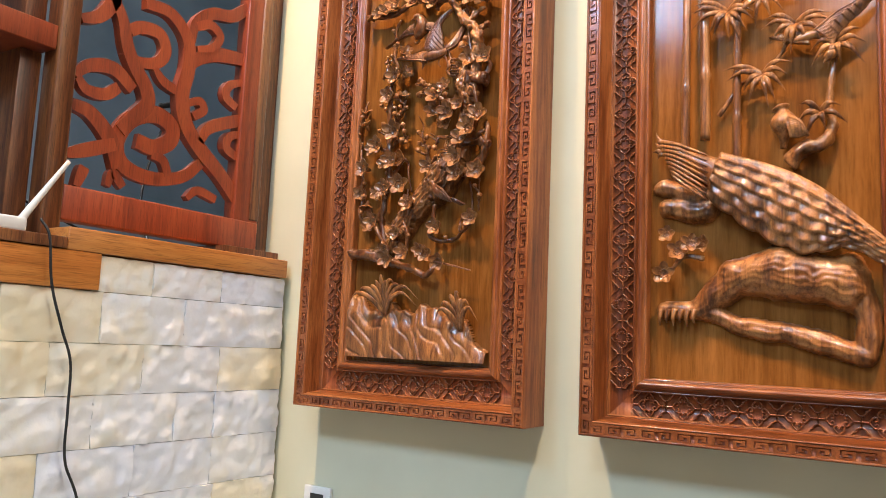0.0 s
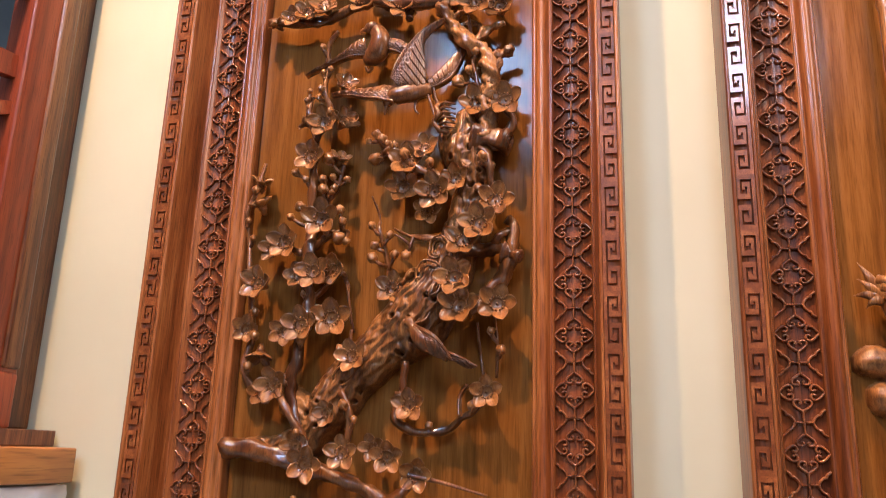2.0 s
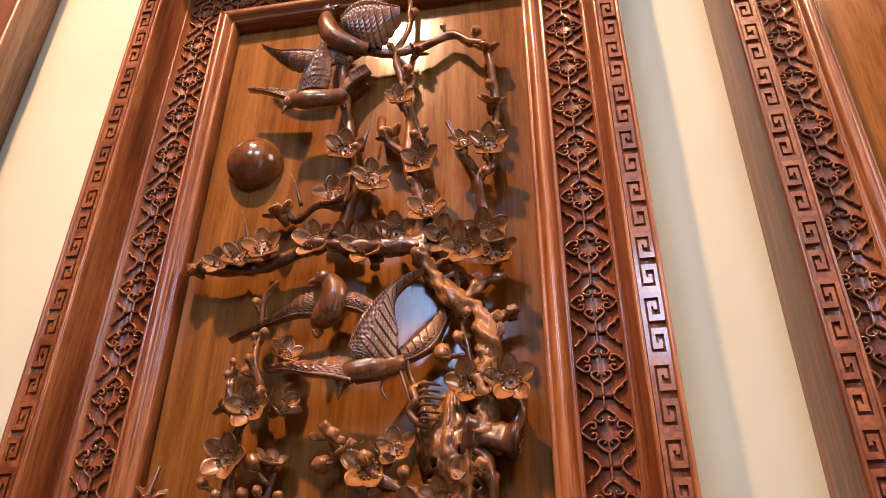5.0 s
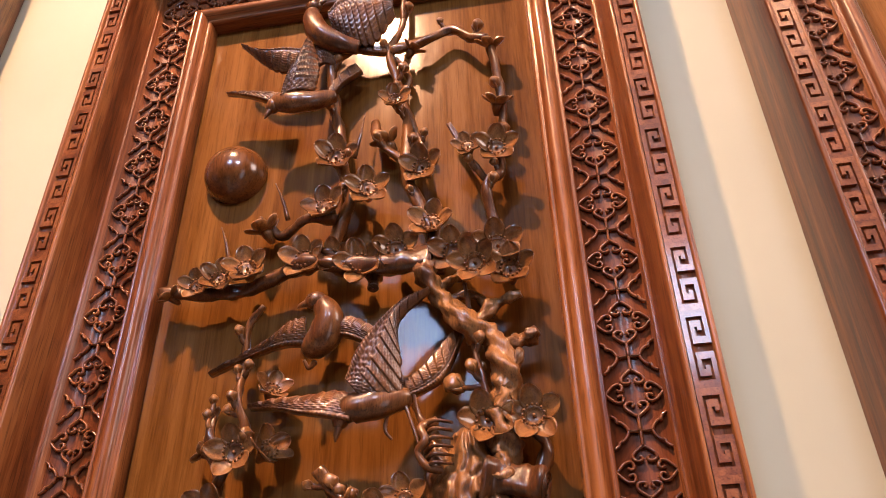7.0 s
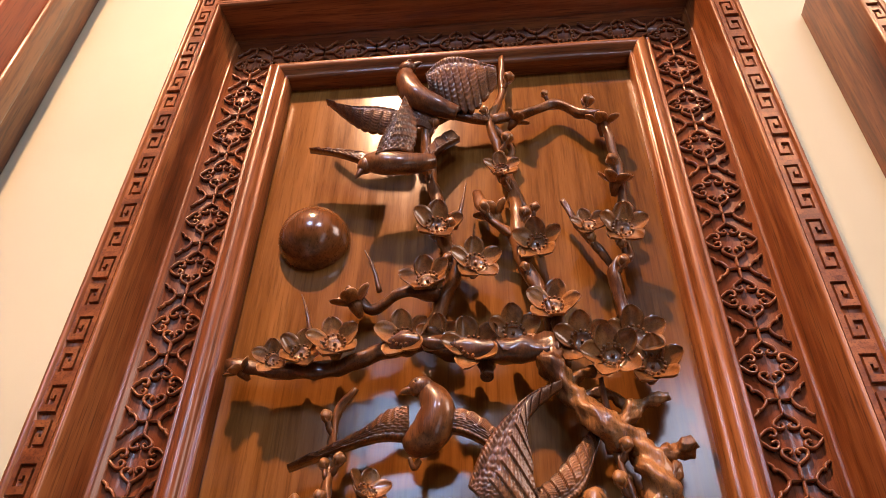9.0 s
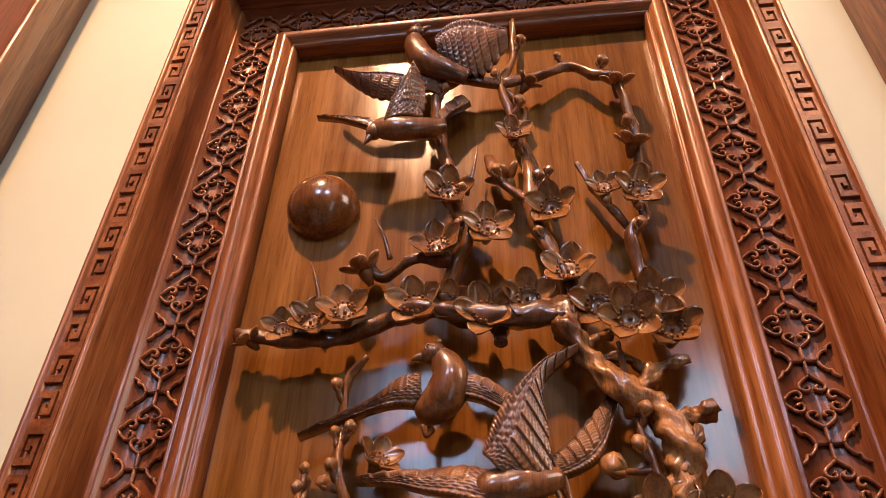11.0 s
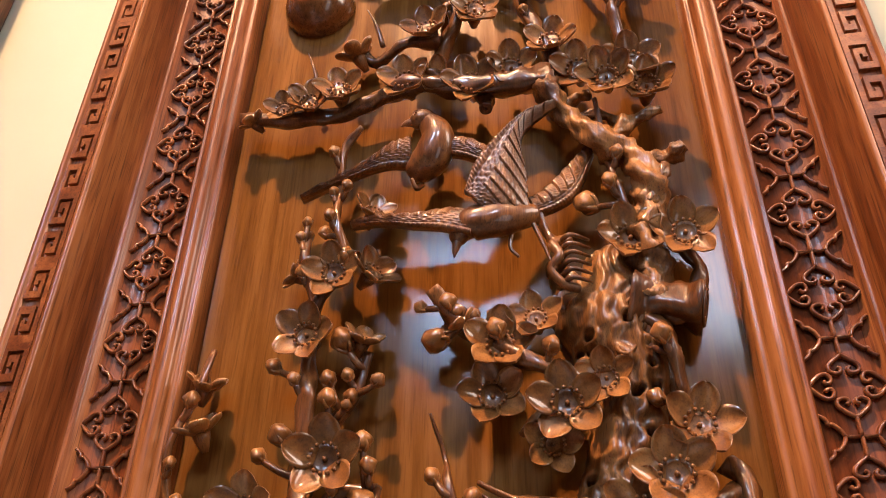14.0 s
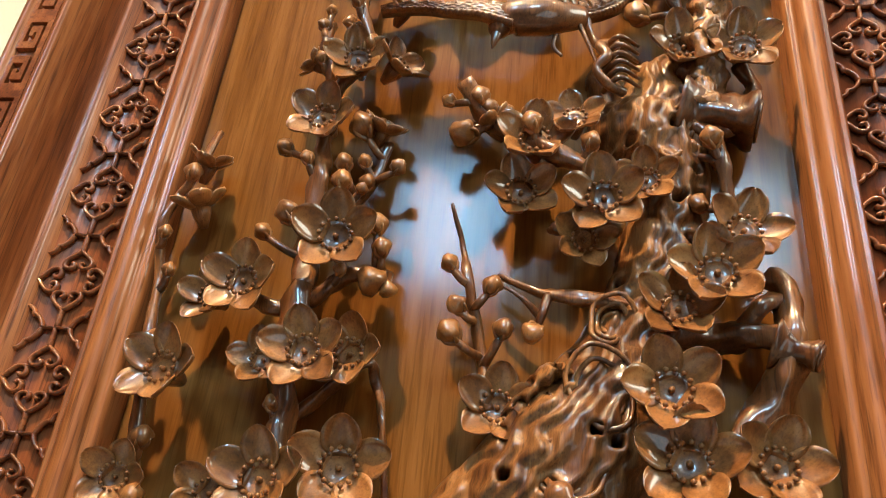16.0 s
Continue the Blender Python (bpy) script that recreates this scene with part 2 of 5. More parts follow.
# ---- setting ----
WALL_TOP = 4.2
single("wall_north", box(bmesh.new(), -0.60, 3.6, 0.0, 0.15, 0.0, WALL_TOP), PAINT, "cream painted wall behind the carved panels", "wall", kind="structure")
single("wall_south", box(bmesh.new(), -2.6, 3.6, -3.15, -3.00, 0.0, 3.44), ROOMPAINT, "tan painted wall below high windows", "wall", kind="structure")
single("wall_south_top", box(bmesh.new(), -2.6, 3.6, -3.15, -3.00, 4.05, WALL_TOP), ROOMPAINT, "tan painted wall above high windows", "wall", kind="structure")
for a, b in ((-2.6, -0.8), (-0.1, 0.5), (1.2, 3.6)):
    single("wall_south_pier", box(bmesh.new(), a, b, -3.15, -3.00, 3.44, 4.05), ROOMPAINT, "tan painted wall between high windows", "wall", kind="structure")
single("wall_east", box(bmesh.new(), 3.6, 3.75, -3.15, 0.15, 0.0, WALL_TOP), ROOMPAINT, "tan painted side wall", "wall", kind="structure")
single("wall_west", box(bmesh.new(), -2.75, -2.6, -3.15, 2.0, 0.0, WALL_TOP), GREY, "grey plaster wall seen through the fretwork screen", "wall", kind="structure")
single("wall_back_room", box(bmesh.new(), -2.6, -0.62, 1.85, 2.0, 0.0, WALL_TOP), GREY, "grey plaster wall of the room behind", "wall", kind="structure")
single("wall_back_side", box(bmesh.new(), -0.62, -0.55, 0.15, 2.0, 0.0, WALL_TOP), GREY, "grey plaster side of the room behind", "wall", kind="structure")
single("floor", box(bmesh.new(), -2.6, 3.6, -3.0, 2.0, -0.12, 0.0), TILE, "beige polished tile floor", "floor", kind="structure")
single("ceiling", box(bmesh.new(), -2.75, 3.75, -3.15, 2.0, WALL_TOP, WALL_TOP + 0.12), WHITEPAINT, "white painted ceiling", "ceiling", kind="structure")

# ---- carved panels: frame ----
ZB, ZT, HALF = 1.302, 2.882, 0.330
# (inward from the outer edge, out from the wall)
PROFILE = [(0.0, 0.002), (0.0, 0.1025), (0.0010, 0.1055), (0.0040, 0.1062), (0.0052, 0.1045), (0.0054, 0.0985), (0.0264, 0.0985), (0.0268, 0.1022),
           (0.0300, 0.1018), (0.0309, 0.0985), (0.0330, 0.0890), (0.0345, 0.0780), (0.0362, 0.0650), (0.0385, 0.0545), (0.0398, 0.0520), (0.0404, 0.0538),
           (0.0415, 0.0525), (0.0420, 0.0490), (0.0428, 0.0488), (0.0430, 0.0400), (0.0910, 0.0400), (0.0912, 0.0480), (0.0935, 0.0490), (0.0945, 0.0465),
           (0.0970, 0.0510), (0.1010, 0.0555), (0.1055, 0.0575), (0.1100, 0.0560), (0.1135, 0.0515), (0.1150, 0.0465), (0.1165, 0.0478), (0.1185, 0.0465),
           (0.1200, 0.0430), (0.1202, 0.020)]
KEY_PITCH, MOTIF_PITCH = 0.0342, 0.0684


def side_pose(cx, side):
    """A pose whose x runs along the rail, y inward and z out of the wall, at the middle of the rail's outer edge."""
    mid = (ZB + ZT) / 2
    out = Vector((0, -1, 0))
    along, inward, at = {
        "left": (Vector((0, 0, 1)), Vector((1, 0, 0)), Vector((cx - HALF, 0, mid))),
        "right": (Vector((0, 0, 1)), Vector((-1, 0, 0)), Vector((cx + HALF, 0, mid))),
        "top": (Vector((1, 0, 0)), Vector((0, 0, -1)), Vector((cx, 0, ZT))),
        "bottom": (Vector((1, 0, 0)), Vector((0, 0, 1)), Vector((cx, 0, ZB))),
    }[side]
    m = Matrix((along, inward, out)).transposed().to_4x4()
    m.translation = at
    return m


def rail_mesh(cx, side):
    bm = bmesh.new()
    m = side_pose(cx, side)
    half = (ZT - ZB) / 2 if side in ("left", "right") else HALF
    rows = []
    for u, d in PROFILE:
        row = []
        for i in range(9):
            s = -1 + 2 * i / 8
            row.append(bm.verts.new(m @ Vector((s * (half - u), u, d))))
        rows.append(row)
    flip = m.to_3x3().determinant() < 0
    for r, (a, b) in enumerate(zip(rows, rows[1:])):
        for i in range(8):
            f = (a[i], b[i], b[i + 1], a[i + 1])
            face = bm.faces.new(f if flip else f[::-1])
            face.material_index = 1 if r in (5, 19) else 0
    bmesh.ops.recalc_face_normals(bm, faces=bm.faces)
    for f in bm.faces:
        f.smooth = True
    return bm


def fret_mesh(mirror):
    """One square spiral of the key border, raised from its groove: x along the rail, y across it."""
    rows = ["1111110", "1000010", "1011010", "1010010", "1011110", "1000000", "1111111"]
    grid = [[c == "1" for c in (r[::-1] if mirror else r)] for r in rows]
    wide = [0.0046, 0.0026, 0.0044, 0.0024, 0.0040, 0.0046, 0.0028] if not mirror else [0.0028, 0.0046, 0.0040, 0.0024, 0.0044, 0.0026, 0.0046]
    tall = [0.0044, 0.0026, 0.0042, 0.0026, 0.0042, 0.0026, 0.0050]
    fx, fy = KEY_PITCH / sum(wide), 0.0204 / sum(tall)
    xs = [sum(wide[:i]) * fx - KEY_PITCH / 2 for i in range(8)]
    ys = [sum(tall[:i]) * fy - 0.0102 for i in range(8)]
    bm = bmesh.new()
    low, high, e = -0.0002, 0.0036, 0.0003
    top, base = {}, {}

    def corner(i, j, store, z):
        if (i, j) not in store:
            store[(i, j)] = bm.verts.new((xs[i], ys[j], z))
        return store[(i, j)]

    for j in range(7):
        for i in range(7):
            if not grid[j][i]:
                continue
            bm.faces.new([corner(a, b, top, high) for a, b in ((i, j), (i + 1, j), (i + 1, j + 1), (i, j + 1))])
            for (a, b), (c, d), (di, dj) in (((i, j), (i + 1, j), (0, -1)), ((i + 1, j), (i + 1, j + 1), (1, 0)), ((i + 1, j + 1), (i, j + 1), (0, 1)), ((i, j + 1), (i, j), (-1, 0))):
                ii, jj = i + di, j + dj
                if 0 <= ii < 7 and 0 <= jj < 7 and grid[jj][ii]:
                    continue
                bm.faces.new((corner(c, d, top, high), corner(a, b, top, high), corner(a, b, base, low), corner(c, d, base, low)))
    edge = [e2 for e2 in bm.edges if len(e2.link_faces) == 2 and abs(e2.verts[0].co.z - high) < 1e-6 and abs(e2.verts[1].co.z - high) < 1e-6 and e2.calc_face_angle(0) > 0.5]
    bmesh.ops.bevel(bm, geom=edge, offset=0.0006, segments=1, affect="EDGES")
    me = bpy.data.meshes.new("key_fret")
    bm.to_mesh(me)
    bm.free()
    me.materials.append(FRET)
    return me


def motif_mesh():
    """One repeat of the floral lattice: four hearts round a ring, stems, a cross bar and scrolled brackets."""
    bm = bmesh.new()
    up = Vector((0, 0, 1))
    ridge = dict(sides=6, flat=2.0, normal=up)

    def line(pts, r=0.00138, steps=5):
        sweep(bm, curve_points([(x, y, 0.0022) for x, y in pts], steps), r, r, **ridge)

    P = MOTIF_PITCH / 2
    heart = [(0.0128, 0.0036), (0.0116, 0.0020), (0.0094, 0.0024), (0.0086, 0.0052), (0.0104, 0.0082), (0.0142, 0.0080), (0.0180, 0.0045), (0.0216, 0.0)]
    for turn_ in (0, 90, 180, 270):
        c, s = math.cos(radians(turn_)), math.sin(radians(turn_))
        for sign in (1, -1):
            line([(x * c - sign * y * s, x * s + sign * y * c) for x, y in heart])
    for sign in (1, -1):
        line([(sign * 0.0200, 0), (sign * P, 0)])
        for side in (1, -1):
            line([(sign * P, 0), (sign * P, side * 0.0088)], steps=2)
            line([(sign * P, side * 0.0085), (sign * (P - 0.0045), side * 0.0102), (sign * (P - 0.0085), side * 0.0138), (sign * (P - 0.0085), side * 0.0160), (sign * (P - 0.0120), side * 0.0170),
                  (sign * (P - 0.0150), side * 0.0208)])
    me = bpy.data.meshes.new("lattice_motif")
    bm.to_mesh(me)
    bm.free()
    me.materials.append(FRET)
    for p in me.polygons:
        p.use_smooth = True
    return me


FRETS = (fret_mesh(False), fret_mesh(True))
MOTIF = motif_mesh()


def panel_frame(panel, cx):
    for side in ("left", "right", "top", "bottom"):
        upright = side in ("left", "right")
        rail = part("stile" if upright else "rail", rail_mesh(cx, side), FRAME_V if upright else FRAME_H, panel)
        rail.data.materials.append(GROUND)
        m = side_pose(cx, side)
        half = (ZT - ZB) / 2 if upright else HALF
        n = int((half - 0.003) / KEY_PITCH)
        for i in range(-n, n):
            place_mesh("key_fret", FRETS[i % 2], m @ Matrix.Translation(((i + 0.5) * KEY_PITCH, 0.0159, 0.0985)), rail)
        n = int((half - 0.060) / MOTIF_PITCH + 0.5)
        for i in range(-n + 1, n) if upright else range(-n + 1, n):
            shift = 0.025 if upright else 0.0
            place_mesh("lattice_motif", MOTIF, m @ Matrix.Translation((i * MOTIF_PITCH + shift, 0.0670, 0.0400)) @ Matrix.Diagonal((1.0, 1.14, 1.0, 1.0)), rail)


PANEL_Y = -0.026
plum_panel = thing("carved_panel", (0, 0, ZB), "varnished reddish wood wall panel carved with plum blossom and birds", "carved panel", "panels along the wall")
panel_frame(plum_panel, 0.0)
part("backboard", box(bmesh.new(), -0.2115, 0.2115, PANEL_Y, -0.004, ZB + 0.118, ZT - 0.118), BOARD, plum_panel, "glossy orange-brown board", smooth=False)
PEACOCK_X = 0.785
peacock_panel = thing("carved_panel", (PEACOCK_X, 0, ZB), "varnished reddish wood panel carved with bamboo, rock and bird", "carved panel", "panels along the wall")
panel_frame(peacock_panel, PEACOCK_X)
part("backboard", box(bmesh.new(), PEACOCK_X - 0.2115, PEACOCK_X + 0.2115, PANEL_Y, -0.004, ZB + 0.118, ZT - 0.118), BOARD, peacock_panel, "glossy orange-brown board", smooth=False)

# ---- carving tools ----
def relief(capsules, step=0.0021, gnarl=0.005, ridge=0.0034, holes=0, seed=1, grain=34.0, deep=1.15, margin=0.01):
    """A carved mass standing off the backboard: rounded limbs (x, z, r to x, z, r) grown together, ridged and pitted."""
    rng = random.Random(seed)
    caps = np.array(capsules, float)
    x0, x1 = min(caps[:, 0].min(), caps[:, 3].min()) - 0.05, max(caps[:, 0].max(), caps[:, 3].max()) + 0.05
    z0, z1 = min(caps[:, 1].min(), caps[:, 4].min()) - 0.05, max(caps[:, 1].max(), caps[:, 4].max()) + 0.05
    nx, nz = int((x1 - x0) / step) + 1, int((z1 - z0) / step) + 1
    X, Z = np.meshgrid(np.linspace(x0, x1, nx), np.linspace(z0, z1, nz))
    wx, wz, rg = np.zeros_like(X), np.zeros_like(X), np.zeros_like(X)
    for j in range(nz):
        for i in range(nx):
            p = Vector((X[j, i] * grain, seed * 3.1, Z[j, i] * grain))
            wx[j, i] = noise.noise(p)
            wz[j, i] = noise.noise(p + Vector((7.3, 0, 2.1)))
            rg[j, i] = noise.noise(p * 2.3 + Vector((1.7, 0, 9.2)))
    Xw, Zw = X + wx * gnarl, Z + wz * gnarl
    H = np.full_like(X, -1.0)
    S = np.zeros_like(X)
    for ax, az, ar, bx, bz, br in caps:
        dx, dz = bx - ax, bz - az
        L2 = dx * dx + dz * dz + 1e-9
        t = np.clip(((Xw - ax) * dx + (Zw - az) * dz) / L2, 0, 1)
        d = np.hypot(Xw - ax - t * dx, Zw - az - t * dz)
        r = ar + (br - ar) * t
        h = np.where(d < r, np.sqrt(np.maximum(r * r - d * d, 0)) * deep + 0.004, -1.0)
        cross = ((Xw - ax) * dz - (Zw - az) * dx) / np.sqrt(L2)
        S = np.where(h > H, np.sin(cross * 560 + rg * 5.0), S)
        H = np.maximum(H, h)
    H = np.where(H > 0, H + ridge * S * 0.6 + ridge * rg, H)
    solid = np.argwhere(H > 0.016)
    for _ in range(holes):
        j, i = solid[rng.randrange(len(solid))]
        d = np.hypot(X - X[j, i], Z - Z[j, i])
        r = rng.uniform(0.0020, 0.0038)
        H = np.where((d < r) & (H > 0), np.maximum(H - 0.020, 0.003), H)
        H = np.where((d >= r) & (d < r * 1.7) & (H > 0), H + 0.0012, H)
    bm = bmesh.new()
    keep = H > 0
    grid = {}
    for j in range(nz):
        for i in range(nx):
            near = keep[max(j - 1, 0) : j + 2, max(i - 1, 0) : i + 2].any()
            if near:
                grid[(j, i)] = bm.verts.new((X[j, i], PANEL_Y - (H[j, i] if keep[j, i] else -0.002), Z[j, i]))
    for j in range(nz - 1):
        for i in range(nx - 1):
            q = [(j, i), (j, i + 1), (j + 1, i + 1), (j + 1, i)]
            if all(c in grid for c in q) and any(keep[c] for c in q):
                bm.faces.new([grid[c] for c in q])
    for _ in range(1):
        bmesh.ops.smooth_vert(bm, verts=bm.verts, factor=0.4, use_axis_x=True, use_axis_y=True, use_axis_z=True)
    return bm


def petal_mesh():
    """One cupped petal with a thin rolled rim: x outward from the flower's heart, z towards the viewer."""
    bm = bmesh.new()
    rows, cols, R = 10, 8, 0.0262
    front, back = [], []
    for i in range(rows + 1):
        t = 1 - (1 - i / rows) ** 1.7
        r = 0.0060 + (R - 0.0060) * t
        f = 0.08 + 0.92 * t
        half = 0.0106 * math.sqrt(max(0.004, 4 * f * (1 - f)))
        for store, lift in ((front, 0.0), (back, -0.0014)):
            row = []
            for k in range(cols + 1):
                s = -1 + 2 * k / cols
                z = 0.0030 + 0.0112 * t**1.35 + 0.0040 * s * s * (0.3 + t) * math.sin(math.pi * min(t * 0.8 + 0.1, 1))
                edge = 0.0010 if (abs(s) > 0.9 or t > 0.95) else 0.0
                row.append(bm.verts.new((r - 0.0022 * s * s * t * half / 0.0106, s * half, z + lift + edge)))
            store.append(row)
    for i in range(rows):
        for k in range(cols):
            bm.faces.new((front[i][k], front[i + 1][k], front[i + 1][k + 1], front[i][k + 1]))
            bm.faces.new((back[i][k], back[i][k + 1], back[i + 1][k + 1], back[i + 1][k]))
    rim = [(0, k) for k in range(cols)] + [(i, cols) for i in range(rows)] + [(rows, k) for k in range(cols, 0, -1)] + [(i, 0) for i in range(rows, 0, -1)]
    for a, b in zip(rim, rim[1:] + rim[:1]):
        bm.faces.new((front[a[0]][a[1]], front[b[0]][b[1]], back[b[0]][b[1]], back[a[0]][a[1]]))
    bmesh.ops.recalc_face_normals(bm, faces=bm.faces)
    me = bpy.data.meshes.new("petal")
    bm.to_mesh(me)
    bm.free()
    me.materials.append(BLOSSOM)
    for p in me.polygons:
        p.use_smooth = True
    return me


def heart_mesh():
    """The flower's heart: a dished disc with a ring of beaded stamens and a small pistil."""
    bm = bmesh.new()
    prof = [(0.0, 0.0030), (0.0030, 0.0034), (0.0072, 0.0036), (0.0096, 0.0052), (0.0080, -0.004), (0.0035, -0.016)]
    rings = [[bm.verts.new((r * math.cos(a), r * math.sin(a), z)) for a in [2 * math.pi * k / 14 for k in range(14)]] for r, z in prof[1:]]
    tip = bm.verts.new((0, 0, prof[0][1]))
    for k in range(14):
        bm.faces.new((tip, rings[0][k], rings[0][(k + 1) % 14]))
        for a, b in zip(rings, rings[1:]):
            bm.faces.new((a[k], b[k], b[(k + 1) % 14], a[(k + 1) % 14]))
    bm.faces.new(rings[-1])
    for k in range(13):
        a = 2 * math.pi * k / 13
        m = Matrix.Translation((0.0094 * math.cos(a), 0.0094 * math.sin(a), 0.0080))
        bmesh.ops.create_icosphere(bm, subdivisions=1, radius=0.00165, matrix=m)
    bmesh.ops.create_cone(bm, cap_ends=True, segments=9, radius1=0.0018, radius2=0.0015, depth=0.004, matrix=Matrix.Translation((0, 0, 0.0045)))
    bmesh.ops.recalc_face_normals(bm, faces=bm.faces)
    me = bpy.data.meshes.new("flower")
    bm.to_mesh(me)
    bm.free()
    me.materials.append(HEARTWOOD)
    for p in me.polygons:
        p.use_smooth = True
    return me


def bud_mesh():
    """A closed bud: three wrapped petals on a small cup."""
    bm = bmesh.new()
    n, rings = 12, []
    for i in range(9):
        t = i / 8
        row = []
        for k in range(n):
            a = 2 * math.pi * k / n
            fold = 1 + 0.20 * math.cos(3 * a + 4.5 * t) * math.sin(math.pi * t)
            r = 0.0074 * math.sin(math.pi * (0.06 + 0.90 * t)) ** 0.75 * fold
            row.append(bm.verts.new((r * math.cos(a), r * math.sin(a), 0.0150 * t)))
        rings.append(row)
    for a, b in zip(rings, rings[1:]):
        for k in range(n):
            bm.faces.new((a[k], a[(k + 1) % n], b[(k + 1) % n], b[k]))
    bm.faces.new(rings[0][::-1])
    bm.faces.new(rings[-1])
    for k in range(4):
        a = 2 * math.pi * k / 4 + 0.4
        sweep(bm, curve_points([(0, 0, -0.002), (0.0058 * math.cos(a), 0.0058 * math.sin(a), 0.003), (0.0058 * math.cos(a), 0.0058 * math.sin(a), 0.008)], 3), 0.0022, 0.0007, sides=5)
    me = bpy.data.meshes.new("bud")
    bm.to_mesh(me)
    bm.free()
    me.materials.append(BLOSSOM)
    for p in me.polygons:
        p.use_smooth = True
    return me


PETAL, HEART, BUD = petal_mesh(), heart_mesh(), bud_mesh()
chance = random.Random(11)


def facing(at, out, spin=0.0, size=1.0):
    """A pose at a place whose z looks along out."""
    q = Vector(out).to_track_quat("Z", "Y")
    return Matrix.Translation(at) @ q.to_matrix().to_4x4() @ Matrix.Rotation(spin, 4, "Z") @ Matrix.Scale(size, 4)


def flower(panel, x, z, size=1.0, out=-0.066, lean=None, petals=5):
    tilt = lean or (chance.uniform(-0.22, 0.22), -1, chance.uniform(-0.15, 0.18))
    m = facing((x, out + 0.010, z), tilt, radians(90) + chance.uniform(-0.35, 0.35), size * chance.uniform(0.94, 1.02))
    heart = place_mesh("flower", HEART, m, panel)
    for k in range(petals):
        turn_ = Matrix.Rotation(2 * math.pi * k / 5 + chance.uniform(-0.06, 0.06), 4, "Z")
        dip = Matrix.Rotation(chance.uniform(-0.12, 0.08), 4, "Y")
        place_mesh("petal", PETAL, m @ turn_ @ dip @ Matrix.Translation((0, 0, 0.0012 * (k % 2))), heart)


def flowers(panel, rows):
    for x, z, *size in rows:
        flower(panel, x, z, *size)


def bud(panel, x, z, way=(0.0, -0.5, 1.0), size=1.0, out=-0.055):
    place_mesh("bud", BUD, facing((x, out, z), way, chance.uniform(0, 6), size), panel)


STEMS = []


def twig(panel, pts, r0, r1, out=-0.048, name="branch", buds=0, knots=0.55, material=None, lean=0):
    """A twig through (x, z) places, standing off the board, with buds along it."""
    n = len(pts)
    rows = [(x, out + 0.006 * math.sin(i * 2.1 + x * 90), z) for i, (x, z) in enumerate(pts)]
    line = curve_points(rows, 7)
    STEMS.extend(line)
    part(name, sweep(bmesh.new(), line, r0, r1, sides=14, knots=knots, seed=pts[0][0] * 40, ridges=0.16), material or CARVE, panel)
    for k in range(buds):
        i = int((k + 1.5) / (buds + 1.2) * (len(line) - 1))
        p, side = line[i], lean or (1 if k % 2 else -1)
        q = p + Vector((side * chance.uniform(0.004, 0.008), -0.006, chance.uniform(0.004, 0.009)))
        part("bud_stem", sweep(bmesh.new(), curve_points([p, (p + q) / 2 + Vector((side * 0.001, 0, -0.001)), q], 4), 0.0032, 0.0026, sides=7), CARVE, panel)
        bud(panel, q.x, q.z, (side * 0.35, -0.5, 1.0), chance.uniform(0.6, 0.95), q.y)


def blade(bm, pts, wide, out=0.0):
    """A curved leaf blade, keeled along its middle."""
    sweep(bm, curve_points(pts, 7), wide, 0.0008, sides=6, flat=0.45, swell=lambda t: 0.45 + 1.1 * math.sin(math.pi * min(t * 0.9 + 0.12, 1)))


def along(pts, count):
    """Even samples of a smooth line through (x, z, out) places."""
    line = curve_points([(x, -d, z) for x, z, d in pts], 16)
    out = []
    for i in range(count + 1):
        f = i / count * (len(line) - 1)
        k = min(int(f), len(line) - 2)
        out.append(line[k].lerp(line[k + 1], f - k))
    return out


